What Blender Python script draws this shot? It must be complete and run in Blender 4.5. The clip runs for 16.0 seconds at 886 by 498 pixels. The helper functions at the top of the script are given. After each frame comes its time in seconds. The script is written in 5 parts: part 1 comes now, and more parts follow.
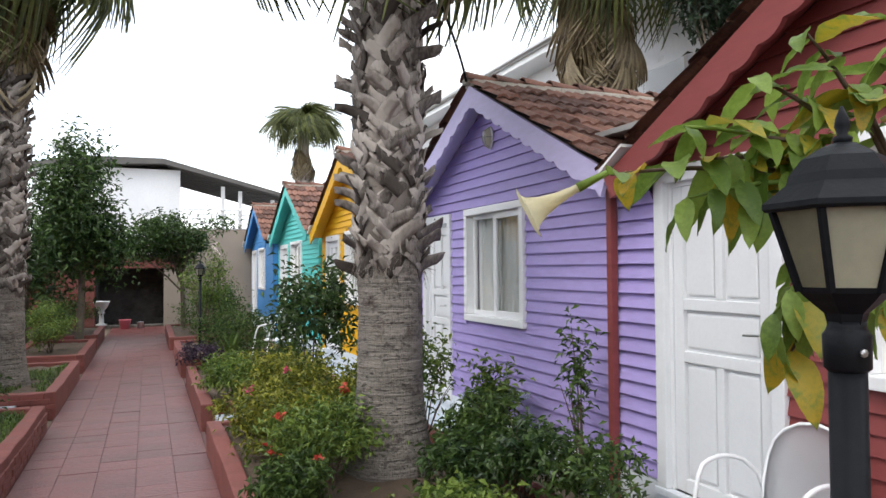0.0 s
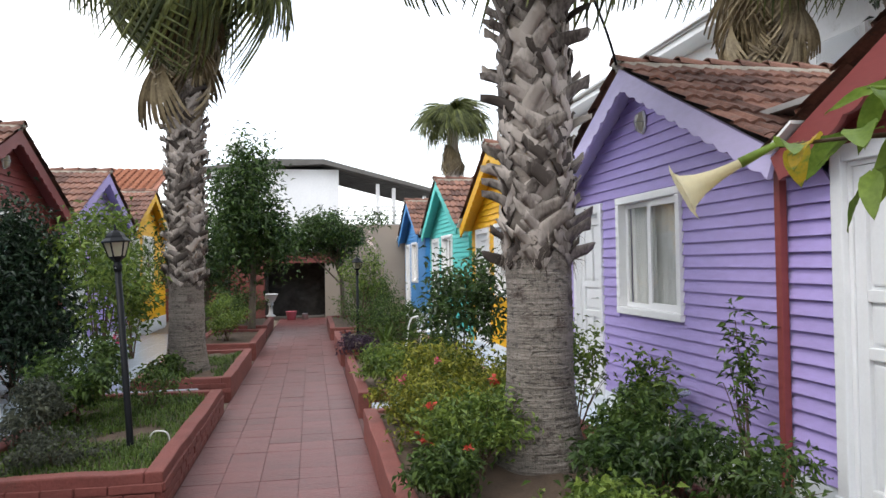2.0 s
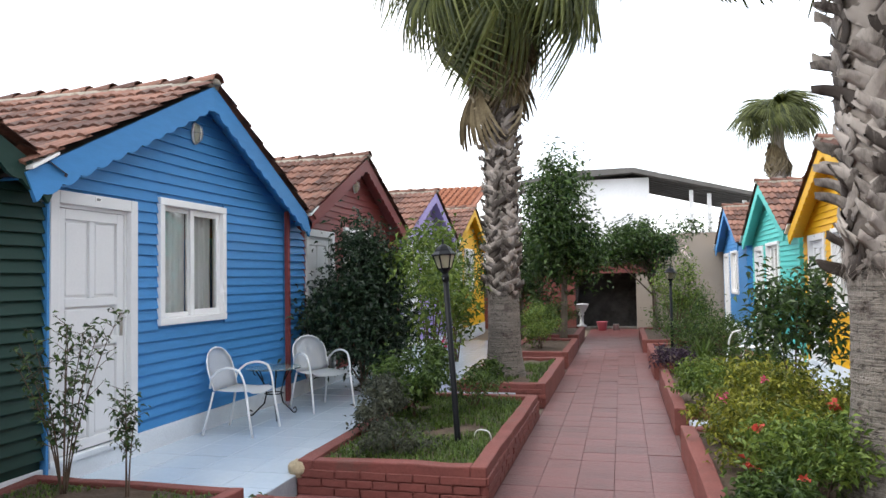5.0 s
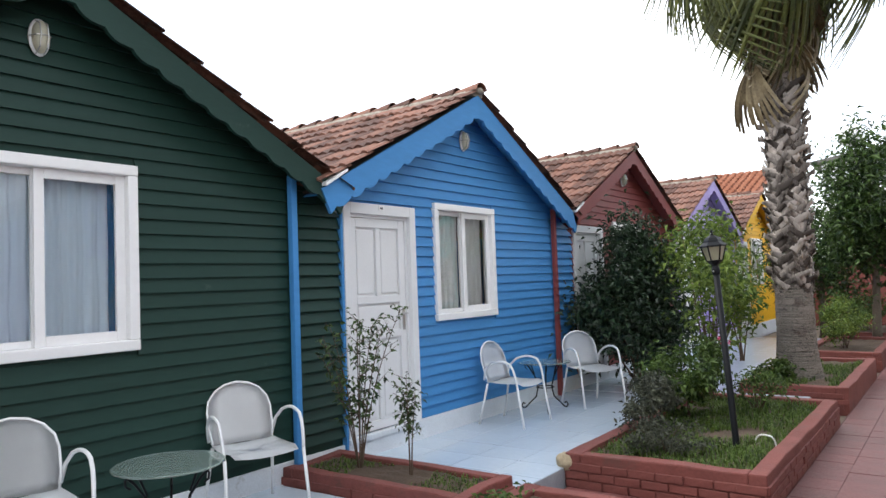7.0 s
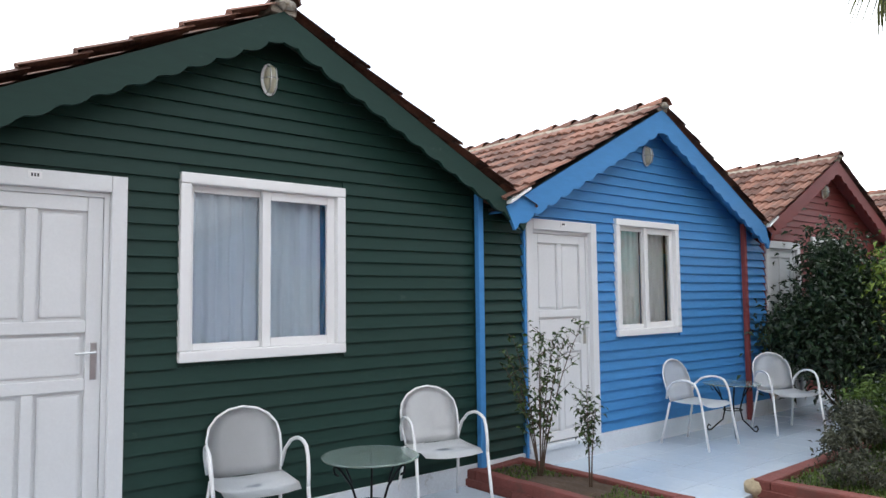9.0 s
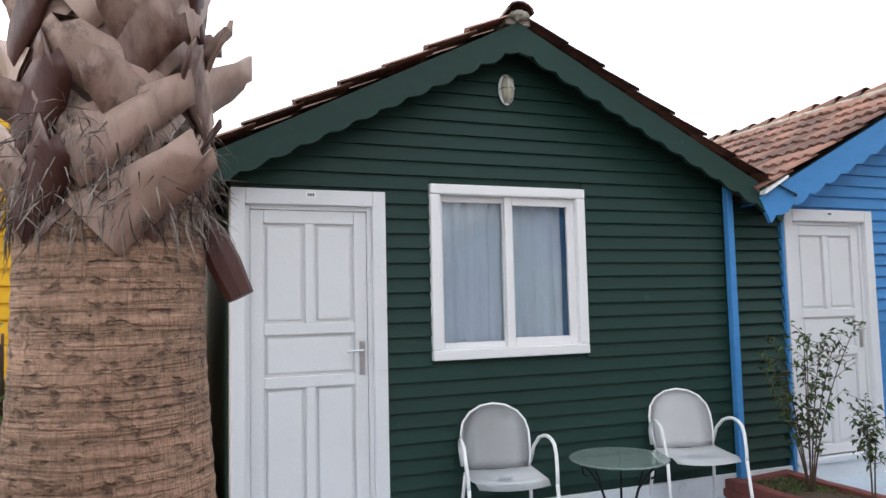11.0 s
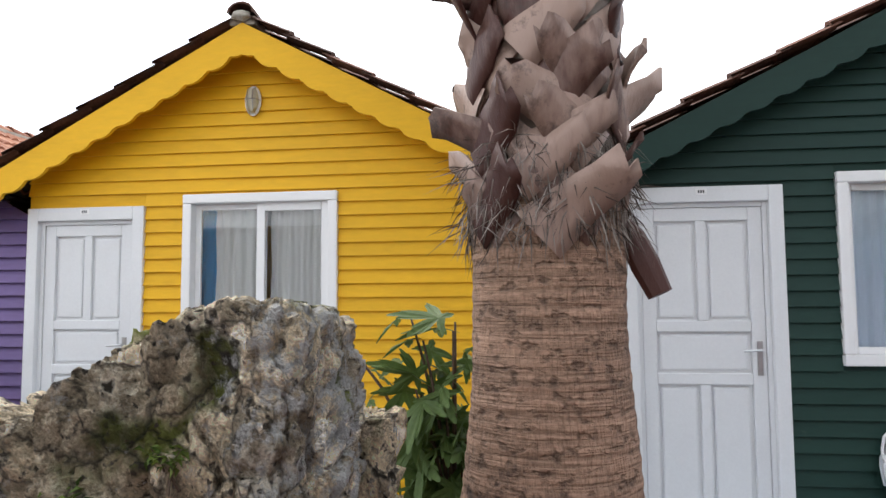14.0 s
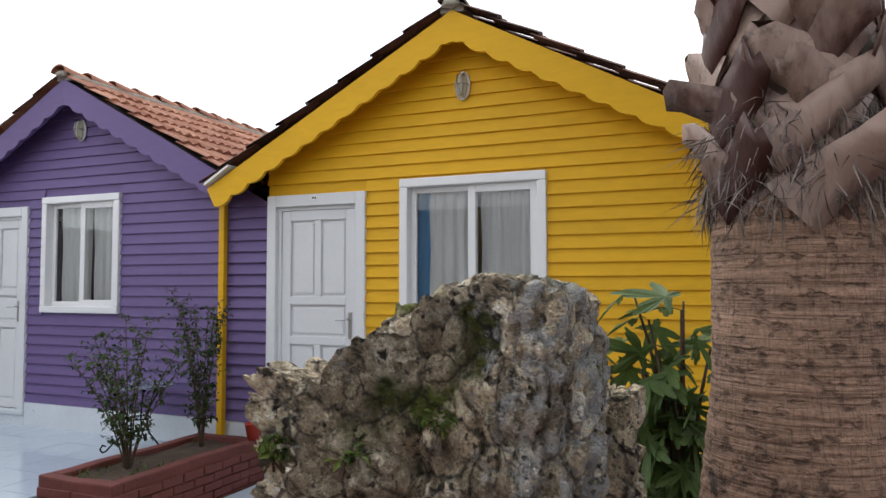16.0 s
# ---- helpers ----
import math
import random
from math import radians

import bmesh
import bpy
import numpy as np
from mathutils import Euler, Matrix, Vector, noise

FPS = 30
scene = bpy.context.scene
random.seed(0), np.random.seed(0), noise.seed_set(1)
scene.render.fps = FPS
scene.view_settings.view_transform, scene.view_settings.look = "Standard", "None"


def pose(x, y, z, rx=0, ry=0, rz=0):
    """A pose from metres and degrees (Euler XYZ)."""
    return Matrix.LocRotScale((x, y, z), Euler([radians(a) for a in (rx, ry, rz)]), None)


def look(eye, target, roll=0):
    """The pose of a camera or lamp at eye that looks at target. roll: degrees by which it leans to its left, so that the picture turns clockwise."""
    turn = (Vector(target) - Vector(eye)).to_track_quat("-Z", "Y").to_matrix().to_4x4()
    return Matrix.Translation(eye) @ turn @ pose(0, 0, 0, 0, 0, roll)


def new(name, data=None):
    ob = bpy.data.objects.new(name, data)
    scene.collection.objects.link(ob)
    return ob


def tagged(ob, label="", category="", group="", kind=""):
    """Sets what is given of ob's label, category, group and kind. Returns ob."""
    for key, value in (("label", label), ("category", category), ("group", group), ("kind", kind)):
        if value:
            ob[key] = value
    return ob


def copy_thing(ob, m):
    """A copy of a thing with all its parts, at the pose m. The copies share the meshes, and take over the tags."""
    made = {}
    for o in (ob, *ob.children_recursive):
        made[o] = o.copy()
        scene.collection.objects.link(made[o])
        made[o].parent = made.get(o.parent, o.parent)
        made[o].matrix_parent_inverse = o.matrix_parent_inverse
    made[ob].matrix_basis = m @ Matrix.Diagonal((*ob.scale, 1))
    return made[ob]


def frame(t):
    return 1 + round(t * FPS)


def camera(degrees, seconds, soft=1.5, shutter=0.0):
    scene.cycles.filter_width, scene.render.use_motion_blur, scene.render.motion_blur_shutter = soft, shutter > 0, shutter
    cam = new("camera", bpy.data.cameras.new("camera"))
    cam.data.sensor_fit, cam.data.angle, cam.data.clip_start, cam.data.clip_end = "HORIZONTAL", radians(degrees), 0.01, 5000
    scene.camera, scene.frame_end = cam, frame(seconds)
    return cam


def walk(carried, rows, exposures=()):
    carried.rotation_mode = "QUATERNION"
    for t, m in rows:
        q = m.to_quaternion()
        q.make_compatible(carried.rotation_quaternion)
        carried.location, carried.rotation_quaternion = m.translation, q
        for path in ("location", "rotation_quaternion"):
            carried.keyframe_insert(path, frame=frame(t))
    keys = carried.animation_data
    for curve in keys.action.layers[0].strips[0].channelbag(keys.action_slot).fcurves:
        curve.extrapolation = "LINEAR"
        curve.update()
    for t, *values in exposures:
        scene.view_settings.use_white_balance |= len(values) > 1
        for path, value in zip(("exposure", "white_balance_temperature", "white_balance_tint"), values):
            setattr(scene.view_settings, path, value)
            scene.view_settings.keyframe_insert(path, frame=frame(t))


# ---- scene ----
cam = camera(63.5, 16.0)
PATH = [
    (0, (-0.106, 0.629, 1.699), (0.656, 2.477, 1.754), -0.4),
    (0.5, (-0.111, 0.628, 1.697), (0.55, 2.514, 1.751), -0.5),
    (1, (-0.104, 0.643, 1.693), (0.444, 2.565, 1.748), -0.6),
    (1.5, (-0.086, 0.656, 1.691), (0.377, 2.601, 1.74), -0.9),
    (2, (-0.072, 0.679, 1.684), (0.289, 2.645, 1.725), -0.9),
    (2.5, (-0.042, 0.697, 1.68), (0.195, 2.682, 1.722), -0.7),
    (3, (-0.039, 0.716, 1.68), (0.056, 2.713, 1.721), -0.7),
    (3.5, (-0.086, 0.69, 1.685), (-0.138, 2.689, 1.73), -0.6),
    (3.7, (-0.102, 0.682, 1.684), (-0.203, 2.678, 1.73), -0.9),
    (5.8, (-0.039, 0.619, 1.689), (-0.828, 2.453, 1.801), -1.7),
    (6, (0.001, 0.636, 1.677), (-0.87, 2.433, 1.787), -2.3),
    (6.5, (0.028, 0.638, 1.679), (-0.997, 2.353, 1.776), -2.9),
    (7, (0.071, 0.642, 1.683), (-1.103, 2.259, 1.776), -2.1),
    (7.5, (0.08, 0.608, 1.686), (-1.164, 2.171, 1.787), -1.6),
    (8, (0.115, 0.533, 1.69), (-1.198, 2.037, 1.812), -1.7),
    (8.5, (0.163, 0.478, 1.7), (-1.263, 1.874, 1.834), -1.9),
    (8.7, (0.179, 0.456, 1.705), (-1.29, 1.806, 1.839), -1.3),
    (10.8, (0.252, 0.408, 1.709), (-1.583, 1.184, 1.864), -1.4),
    (11, (0.258, 0.404, 1.711), (-1.606, 1.112, 1.859), -1.3),
    (11.5, (0.269, 0.405, 1.711), (-1.654, 0.935, 1.867), -1.0),
    (12, (0.281, 0.409, 1.713), (-1.681, 0.761, 1.878), -1.4),
    (12.5, (0.304, 0.369, 1.705), (-1.684, 0.515, 1.87), -1.0),
    (13, (0.347, 0.315, 1.71), (-1.645, 0.25, 1.874), -2.1),
    (13.5, (0.386, 0.264, 1.712), (-1.599, 0.079, 1.871), -1.0),
    (14, (0.414, 0.217, 1.714), (-1.562, -0.054, 1.867), -0.4),
    (14.5, (0.447, 0.165, 1.714), (-1.513, -0.2, 1.873), 0.2),
    (15, (0.474, 0.113, 1.706), (-1.462, -0.364, 1.857), 0.2),
    (15.5, (0.502, 0.084, 1.706), (-1.4, -0.522, 1.827), -0.0),
    (16, (0.484, 0.087, 1.707), (-1.356, -0.691, 1.806), -0.1),
]
walk(cam, [(t, look(eye, target, roll)) for t, eye, target, roll in PATH],
     exposures=((0, 0.48), (2.5, 0.52), (3.7, 0.62), (6, 0.7), (9, 0.7), (12, 0.66), (13.5, 0.56), (14.5, 0.42), (16, 0.04)))

# ---- world and sun ----
world = bpy.data.worlds.new("overcast")
scene.world = world
world.use_nodes = True
wn, wl = world.node_tree.nodes, world.node_tree.links
wn.clear()
w_out = wn.new("ShaderNodeOutputWorld")
w_bg = wn.new("ShaderNodeBackground")
w_sky = wn.new("ShaderNodeTexSky")
w_sky.sky_type, w_sky.sun_disc = "NISHITA", False
w_sky.sun_elevation, w_sky.sun_rotation = radians(49), radians(241)
w_mul = wn.new("ShaderNodeMix")
w_mul.data_type, w_mul.blend_type = "RGBA", "MULTIPLY"
w_mul.inputs[0].default_value = 1.0
w_mul.inputs[7].default_value = (2.2, 2.2, 2.2, 1)
w_co = wn.new("ShaderNodeTexCoord")
w_no = wn.new("ShaderNodeTexNoise")
w_no.inputs["Scale"].default_value, w_no.inputs["Detail"].default_value = 2.6, 6.0
w_ramp = wn.new("ShaderNodeValToRGB")
w_ramp.color_ramp.elements[0].position, w_ramp.color_ramp.elements[0].color = 0.36, (0.45, 0.45, 0.45, 1)
w_ramp.color_ramp.elements[1].position, w_ramp.color_ramp.elements[1].color = 0.6, (0.96, 0.96, 0.96, 1)
w_mix = wn.new("ShaderNodeMix")
w_mix.data_type = "RGBA"
w_mix.inputs[7].default_value = (17.6, 17.9, 18.4, 1)
wl.new(w_co.outputs["Generated"], w_no.inputs["Vector"])
wl.new(w_no.outputs["Fac"], w_ramp.inputs["Fac"])
wl.new(w_sky.outputs["Color"], w_mul.inputs[6])
wl.new(w_ramp.outputs["Color"], w_mix.inputs[0])
wl.new(w_mul.outputs[2], w_mix.inputs[6])
wl.new(w_mix.outputs[2], w_bg.inputs["Color"])
w_bg.inputs["Strength"].default_value = 0.1
wl.new(w_bg.outputs["Background"], w_out.inputs["Surface"])

sun_data = bpy.data.lights.new("sun", "SUN")
sun_data.energy, sun_data.angle, sun_data.color = 1.5, radians(40), (1.0, 0.96, 0.9)
sun = new("sun", sun_data)
sun.matrix_world = look((0, 0, 30), (9, 5, 18))

# ---- materials ----
def mat(name, base, rough=0.6, var=0.15, scale=6.0, fine=60.0, bump=0.15, metal=0.0, tint=None, rand=0.0, spec=0.5, stain=None, stain_at=0.62, stain_scale=2.0, stretch=None, island=0.0, trans=0.0):
    """A worn surface: broad tone shifts, fine grain with relief, optional second colour in patches."""
    m = bpy.data.materials.new(name)
    m.use_nodes = True
    n, l = m.node_tree.nodes, m.node_tree.links
    b = n["Principled BSDF"]
    b.inputs["Roughness"].default_value, b.inputs["Metallic"].default_value = rough, metal
    b.inputs["Specular IOR Level"].default_value = spec
    co = n.new("ShaderNodeTexCoord")
    mp = n.new("ShaderNodeMapping")
    if stretch:
        mp.inputs["Scale"].default_value = stretch
    l.new(co.outputs["Object"], mp.inputs["Vector"])
    big, small = n.new("ShaderNodeTexNoise"), n.new("ShaderNodeTexNoise")
    big.inputs["Scale"].default_value, big.inputs["Detail"].default_value = scale, 4
    small.inputs["Scale"].default_value, small.inputs["Detail"].default_value = fine, 5
    small.inputs["Roughness"].default_value = 0.62
    l.new(mp.outputs[0], big.inputs["Vector"])
    l.new(mp.outputs[0], small.inputs["Vector"])
    add = n.new("ShaderNodeMath")
    add.operation = "ADD"
    l.new(big.outputs["Fac"], add.inputs[0])
    l.new(small.outputs["Fac"], add.inputs[1])
    last = add.outputs[0]
    if rand or island:
        src = n.new("ShaderNodeObjectInfo").outputs["Random"] if rand else n.new("ShaderNodeNewGeometry").outputs["Random Per Island"]
        sc = n.new("ShaderNodeMath")
        sc.operation = "MULTIPLY_ADD"
        sc.inputs[1].default_value, sc.inputs[2].default_value = rand or island, -(rand or island) / 2
        l.new(src, sc.inputs[0])
        ad = n.new("ShaderNodeMath")
        ad.operation = "ADD"
        l.new(last, ad.inputs[0])
        l.new(sc.outputs[0], ad.inputs[1])
        last = ad.outputs[0]
    rng = n.new("ShaderNodeMapRange")
    rng.inputs["From Min"].default_value, rng.inputs["From Max"].default_value = 0.6, 1.4
    l.new(last, rng.inputs["Value"])
    mix = n.new("ShaderNodeMix")
    mix.data_type = "RGBA"
    hi = tint or tuple(min(1, c * (1 + var)) for c in base)
    lo = tuple(c * (1 - var) for c in base)
    mix.inputs[6].default_value, mix.inputs[7].default_value = (*lo, 1), (*hi, 1)
    l.new(rng.outputs[0], mix.inputs[0])
    col = mix.outputs[2]
    if stain:
        sn = n.new("ShaderNodeTexNoise")
        sn.inputs["Scale"].default_value, sn.inputs["Detail"].default_value, sn.inputs["Roughness"].default_value = stain_scale, 8, 0.7
        l.new(co.outputs["Object"], sn.inputs["Vector"])
        sr = n.new("ShaderNodeMapRange")
        sr.inputs["From Min"].default_value, sr.inputs["From Max"].default_value = stain_at - 0.04, stain_at + 0.06
        l.new(sn.outputs["Fac"], sr.inputs["Value"])
        sm = n.new("ShaderNodeMix")
        sm.data_type = "RGBA"
        sm.inputs[7].default_value = (*stain, 1)
        l.new(sr.outputs[0], sm.inputs[0])
        l.new(col, sm.inputs[6])
        col = sm.outputs[2]
    l.new(col, b.inputs["Base Color"])
    if bump:
        bp = n.new("ShaderNodeBump")
        bp.inputs["Strength"].default_value, bp.inputs["Distance"].default_value = bump, 0.01
        l.new(add.outputs[0], bp.inputs["Height"])
        l.new(bp.outputs[0], b.inputs["Normal"])
    if trans:
        tr = n.new("ShaderNodeBsdfTranslucent")
        l.new(col, tr.inputs["Color"])
        ms = n.new("ShaderNodeMixShader")
        ms.inputs[0].default_value = trans
        l.new(b.outputs[0], ms.inputs[1])
        l.new(tr.outputs[0], ms.inputs[2])
        l.new(ms.outputs[0], n["Material Output"].inputs["Surface"])
    return m


def paint(name, base, stain=None, at=0.66):
    return mat(name, base, rough=0.55, var=0.12, scale=1.3, fine=30, bump=0.14, rand=0.3, spec=0.25, stain=stain, stain_at=at, stain_scale=5.0, stretch=(0.25, 1, 1))


PAINT = {
    "green": paint("green_paint", (0.011, 0.037, 0.029), (0.035, 0.062, 0.052), 0.68),
    "blue": paint("blue_paint", (0.055, 0.225, 0.5), (0.1, 0.28, 0.53), 0.7),
    "red": paint("brick_red_paint", (0.21, 0.05, 0.048), (0.25, 0.085, 0.075), 0.7),
    "purple": paint("violet_paint", (0.155, 0.108, 0.25), (0.18, 0.13, 0.28), 0.7),
    "lilac": paint("lilac_paint", (0.36, 0.29, 0.58), (0.43, 0.36, 0.62), 0.7),
    "pale_lilac": paint("pale_lilac_paint", (0.5, 0.45, 0.68), (0.56, 0.52, 0.7), 0.7),
    "yellow": paint("yellow_paint", (0.72, 0.4, 0.012), (0.62, 0.34, 0.02), 0.72),
    "teal": paint("turquoise_paint", (0.09, 0.5, 0.46), (0.2, 0.55, 0.5), 0.72),
}
WHITE = mat("white_paint", (0.7, 0.71, 0.72), rough=0.42, var=0.05, scale=2, bump=0.06, stain=(0.58, 0.55, 0.48), stain_at=0.74, stain_scale=4)
PVC = mat("white_window_plastic", (0.8, 0.8, 0.8), rough=0.3, var=0.03, scale=2, bump=0.02)
PLINTH = mat("whitewashed_plinth", (0.66, 0.7, 0.74), rough=0.6, var=0.14, scale=3, bump=0.3, stain=(0.42, 0.42, 0.4), stain_at=0.66, stain_scale=6)
ROOF_TILE = mat("old_clay_tile", (0.125, 0.05, 0.033), rough=0.85, var=0.5, scale=5, fine=40, bump=0.6, rand=0.9, tint=(0.215, 0.1, 0.068), stain=(0.08, 0.065, 0.055), stain_at=0.6, stain_scale=9)
ROOF_TILE_NEW = mat("orange_clay_tile", (0.32, 0.11, 0.06), rough=0.8, var=0.3, scale=5, fine=40, bump=0.4, rand=0.6, island=0, tint=(0.42, 0.2, 0.12))
MORTAR = mat("ridge_mortar", (0.36, 0.33, 0.28), rough=0.9, var=0.3, scale=8, bump=0.6, stain=(0.2, 0.15, 0.1), stain_at=0.6, stain_scale=12)
DARK_WOOD = mat("roof_underside", (0.05, 0.04, 0.035), rough=0.8, var=0.3, bump=0.2)
ROOM = mat("room_wall", (0.35, 0.34, 0.33), rough=0.8, var=0.1, bump=0.05)
RED_WALL = mat("red_painted_masonry", (0.165, 0.048, 0.039), rough=0.8, var=0.3, scale=4, fine=45, bump=0.6, rand=0.25, stain=(0.13, 0.05, 0.04), stain_at=0.6, stain_scale=5)
PATH_TILE = mat("red_cement_tile", (0.14, 0.05, 0.047), rough=0.4, var=0.55, scale=2.2, fine=34, bump=1.0, rand=0.25, stain=(0.185, 0.09, 0.085), stain_at=0.6, stain_scale=3)
GROUT = mat("dark_joint", (0.1, 0.05, 0.047), rough=0.9, var=0.3, bump=0.3)
WHITE_TILE = mat("pale_glazed_floor_tile", (0.5, 0.58, 0.66), rough=0.1, var=0.05, scale=2, fine=20, bump=0.02, rand=0.12)
TILE_JOINT = mat("pale_grout", (0.3, 0.33, 0.36), rough=0.8, var=0.2, bump=0.2)
SOIL = mat("garden_soil", (0.075, 0.05, 0.033), rough=0.95, var=0.4, scale=7, fine=50, bump=1.0)
EARTH = mat("trodden_earth", (0.14, 0.11, 0.08), rough=0.95, var=0.3, scale=1.2, fine=30, bump=0.8)
IRON = mat("black_cast_iron", (0.009, 0.01, 0.012), rough=0.45, var=0.25, scale=12, bump=0.1, spec=0.12)
STEEL = mat("brushed_steel", (0.5, 0.5, 0.5), rough=0.35, var=0.1, metal=1.0, bump=0.05)
CHAIR_WHITE = mat("white_enamelled_steel", (0.78, 0.79, 0.8), rough=0.35, var=0.05, bump=0.03)
MESH_GREY = mat("perforated_white_sheet", (0.84, 0.85, 0.86), rough=0.45, var=0.06, scale=4, fine=300, bump=0.3)
PLASTER = mat("white_render", (0.72, 0.73, 0.75), rough=0.85, var=0.08, scale=0.7, fine=12, bump=0.2, stain=(0.55, 0.55, 0.54), stain_at=0.64, stain_scale=0.8)
BEIGE = mat("beige_render", (0.27, 0.23, 0.19), rough=0.9, var=0.15, scale=0.8, bump=0.2)
SLATE = mat("grey_roofing_sheet", (0.1, 0.095, 0.09), rough=0.7, var=0.3, scale=2, bump=0.2)
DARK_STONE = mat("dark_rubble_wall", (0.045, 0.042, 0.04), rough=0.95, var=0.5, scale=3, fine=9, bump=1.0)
FROST = mat("frosted_lantern_pane", (0.72, 0.7, 0.58), rough=0.3, var=0.1, scale=9, bump=0.05, trans=0.6)


def glass_material():
    m = bpy.data.materials.new("window_glass")
    m.use_nodes = True
    b = m.node_tree.nodes["Principled BSDF"]
    b.inputs["Base Color"].default_value = (0.97, 0.98, 0.98, 1)
    b.inputs["Roughness"].default_value, b.inputs["Transmission Weight"].default_value, b.inputs["IOR"].default_value = 0.02, 1.0, 1.45
    return m


GLASS = glass_material()


# ---- mesh helpers ----
def thing(name, m, label, category, group="", kind=""):
    ob = new(name)
    ob.empty_display_size = 0.2
    ob.matrix_world = m
    return tagged(ob, label, category, group, kind)


def mesh_of(name, bm, material, smooth=False):
    me = bpy.data.meshes.new(name)
    bm.normal_update()
    bm.to_mesh(me)
    bm.free()
    for mm in material if isinstance(material, (list, tuple)) else [material]:
        me.materials.append(mm)
    if smooth:
        for p in me.polygons:
            p.use_smooth = True
    return me


def part(name, bm, material, parent, label="", smooth=False, kind=""):
    ob = new(name, bm if isinstance(bm, bpy.types.Mesh) else mesh_of(name, bm, material, smooth))
    ob.parent = parent
    return tagged(ob, label, kind=kind)


def solo(name, bm, material, m, label, category, group="", kind="", smooth=False):
    ob = new(name, bm if isinstance(bm, bpy.types.Mesh) else mesh_of(name, bm, material, smooth))
    ob.matrix_world = m
    return tagged(ob, label, category, group, kind)


def box(x0, x1, y0, y1, z0, z1, bm=None, bevel=0.0):
    own = bmesh.new()
    v = [own.verts.new((x, y, z)) for x in (x0, x1) for y in (y0, y1) for z in (z0, z1)]
    for f in ((0, 1, 3, 2), (4, 6, 7, 5), (0, 4, 5, 1), (2, 3, 7, 6), (0, 2, 6, 4), (1, 5, 7, 3)):
        own.faces.new([v[i] for i in f])
    if bevel:
        bmesh.ops.bevel(own, geom=own.edges[:], offset=bevel, segments=2, profile=0.6, affect="EDGES")
    return own if bm is None else merge(bm, own)


def merge(bm, own):
    me = bpy.data.meshes.new("tmp")
    own.to_mesh(me)
    own.free()
    bm.from_mesh(me)
    bpy.data.meshes.remove(me)
    return bm


def prism(outline, depth0, depth1, bm=None):
    """An outline in x and z, pushed from depth0 to depth1 along y."""
    own = bm or bmesh.new()
    a = [own.verts.new((x, depth0, z)) for x, z in outline]
    b = [own.verts.new((x, depth1, z)) for x, z in outline]
    k = len(outline)
    own.faces.new(a)
    own.faces.new(b[::-1])
    for i in range(k):
        own.faces.new((a[i], b[i], b[(i + 1) % k], a[(i + 1) % k]))
    bmesh.ops.recalc_face_normals(own, faces=own.faces[:])
    return own


def tube(points, radii, sides=8, bm=None, cap=True):
    """A round bar along the points."""
    own = bm or bmesh.new()
    pts = [Vector(p) for p in points]
    radii = radii if isinstance(radii, (list, tuple)) else [radii] * len(pts)
    rings, side = [], None
    for i, p in enumerate(pts):
        d = (pts[min(i + 1, len(pts) - 1)] - pts[max(i - 1, 0)]).normalized()
        if side is None:
            side = d.orthogonal().normalized()
        side = (side - d * side.dot(d)).normalized()
        up = d.cross(side)
        rings.append([own.verts.new(p + radii[i] * (math.cos(a) * side + math.sin(a) * up)) for a in [2 * math.pi * s / sides for s in range(sides)]])
    for a, b in zip(rings, rings[1:]):
        for s in range(sides):
            own.faces.new((a[s], a[(s + 1) % sides], b[(s + 1) % sides], b[s]))
    if cap:
        own.faces.new(rings[0][::-1])
        own.faces.new(rings[-1])
    return own


def lathe(profile, sides=16, bm=None, turn=0.0):
    """Radius and height pairs turned about z."""
    own = bm or bmesh.new()
    rings = [[own.verts.new((r * math.cos(turn + 2 * math.pi * s / sides), r * math.sin(turn + 2 * math.pi * s / sides), z)) for s in range(sides)] for r, z in profile]
    for a, b in zip(rings, rings[1:]):
        for s in range(sides):
            own.faces.new((a[s], a[(s + 1) % sides], b[(s + 1) % sides], b[s]))
    own.faces.new(rings[0][::-1])
    own.faces.new(rings[-1])
    return own


def arc(a, b, c, n=8):
    """Points along a smooth bend from a to c, drawn towards b."""
    a, b, c = Vector(a), Vector(b), Vector(c)
    return [(1 - t) ** 2 * a + 2 * t * (1 - t) * b + t * t * c for t in [i / n for i in range(n + 1)]]


# ---- ground ----
bm = bmesh.new()
N = 60
span = [-400, -120, -60, -30] + [-20 + 50 * i / N for i in range(N + 1)] + [60, 120, 400]
rows_v = [[bm.verts.new((x * 0.8, y + 5, -0.06 + (0.015 * noise.noise((x * 0.9, y * 0.9, 0)) if abs(x) < 30 and abs(y) < 40 else 0))) for x in span] for y in span]
for i in range(len(span) - 1):
    for j in range(len(span) - 1):
        bm.faces.new((rows_v[i][j], rows_v[i][j + 1], rows_v[i + 1][j + 1], rows_v[i + 1][j]))
solo("ground", bm, EARTH, pose(0, 0, 0), "trodden brown earth of the garden court", "ground", kind="structure", smooth=True)

XK0, XK1 = -1.09, 0.41          # the path between the two kerb walls
path = solo("pavement", box(XK0 - 0.02, XK1 + 0.05, -6, 24.2, -0.2, -0.012), GROUT, pose(0, 0, 0), "garden path of square red cement tiles", "path", kind="structure")

# ---- cottages ----
PITCH = 0.1          # height of a weatherboard
EAVE_OVER = 0.25


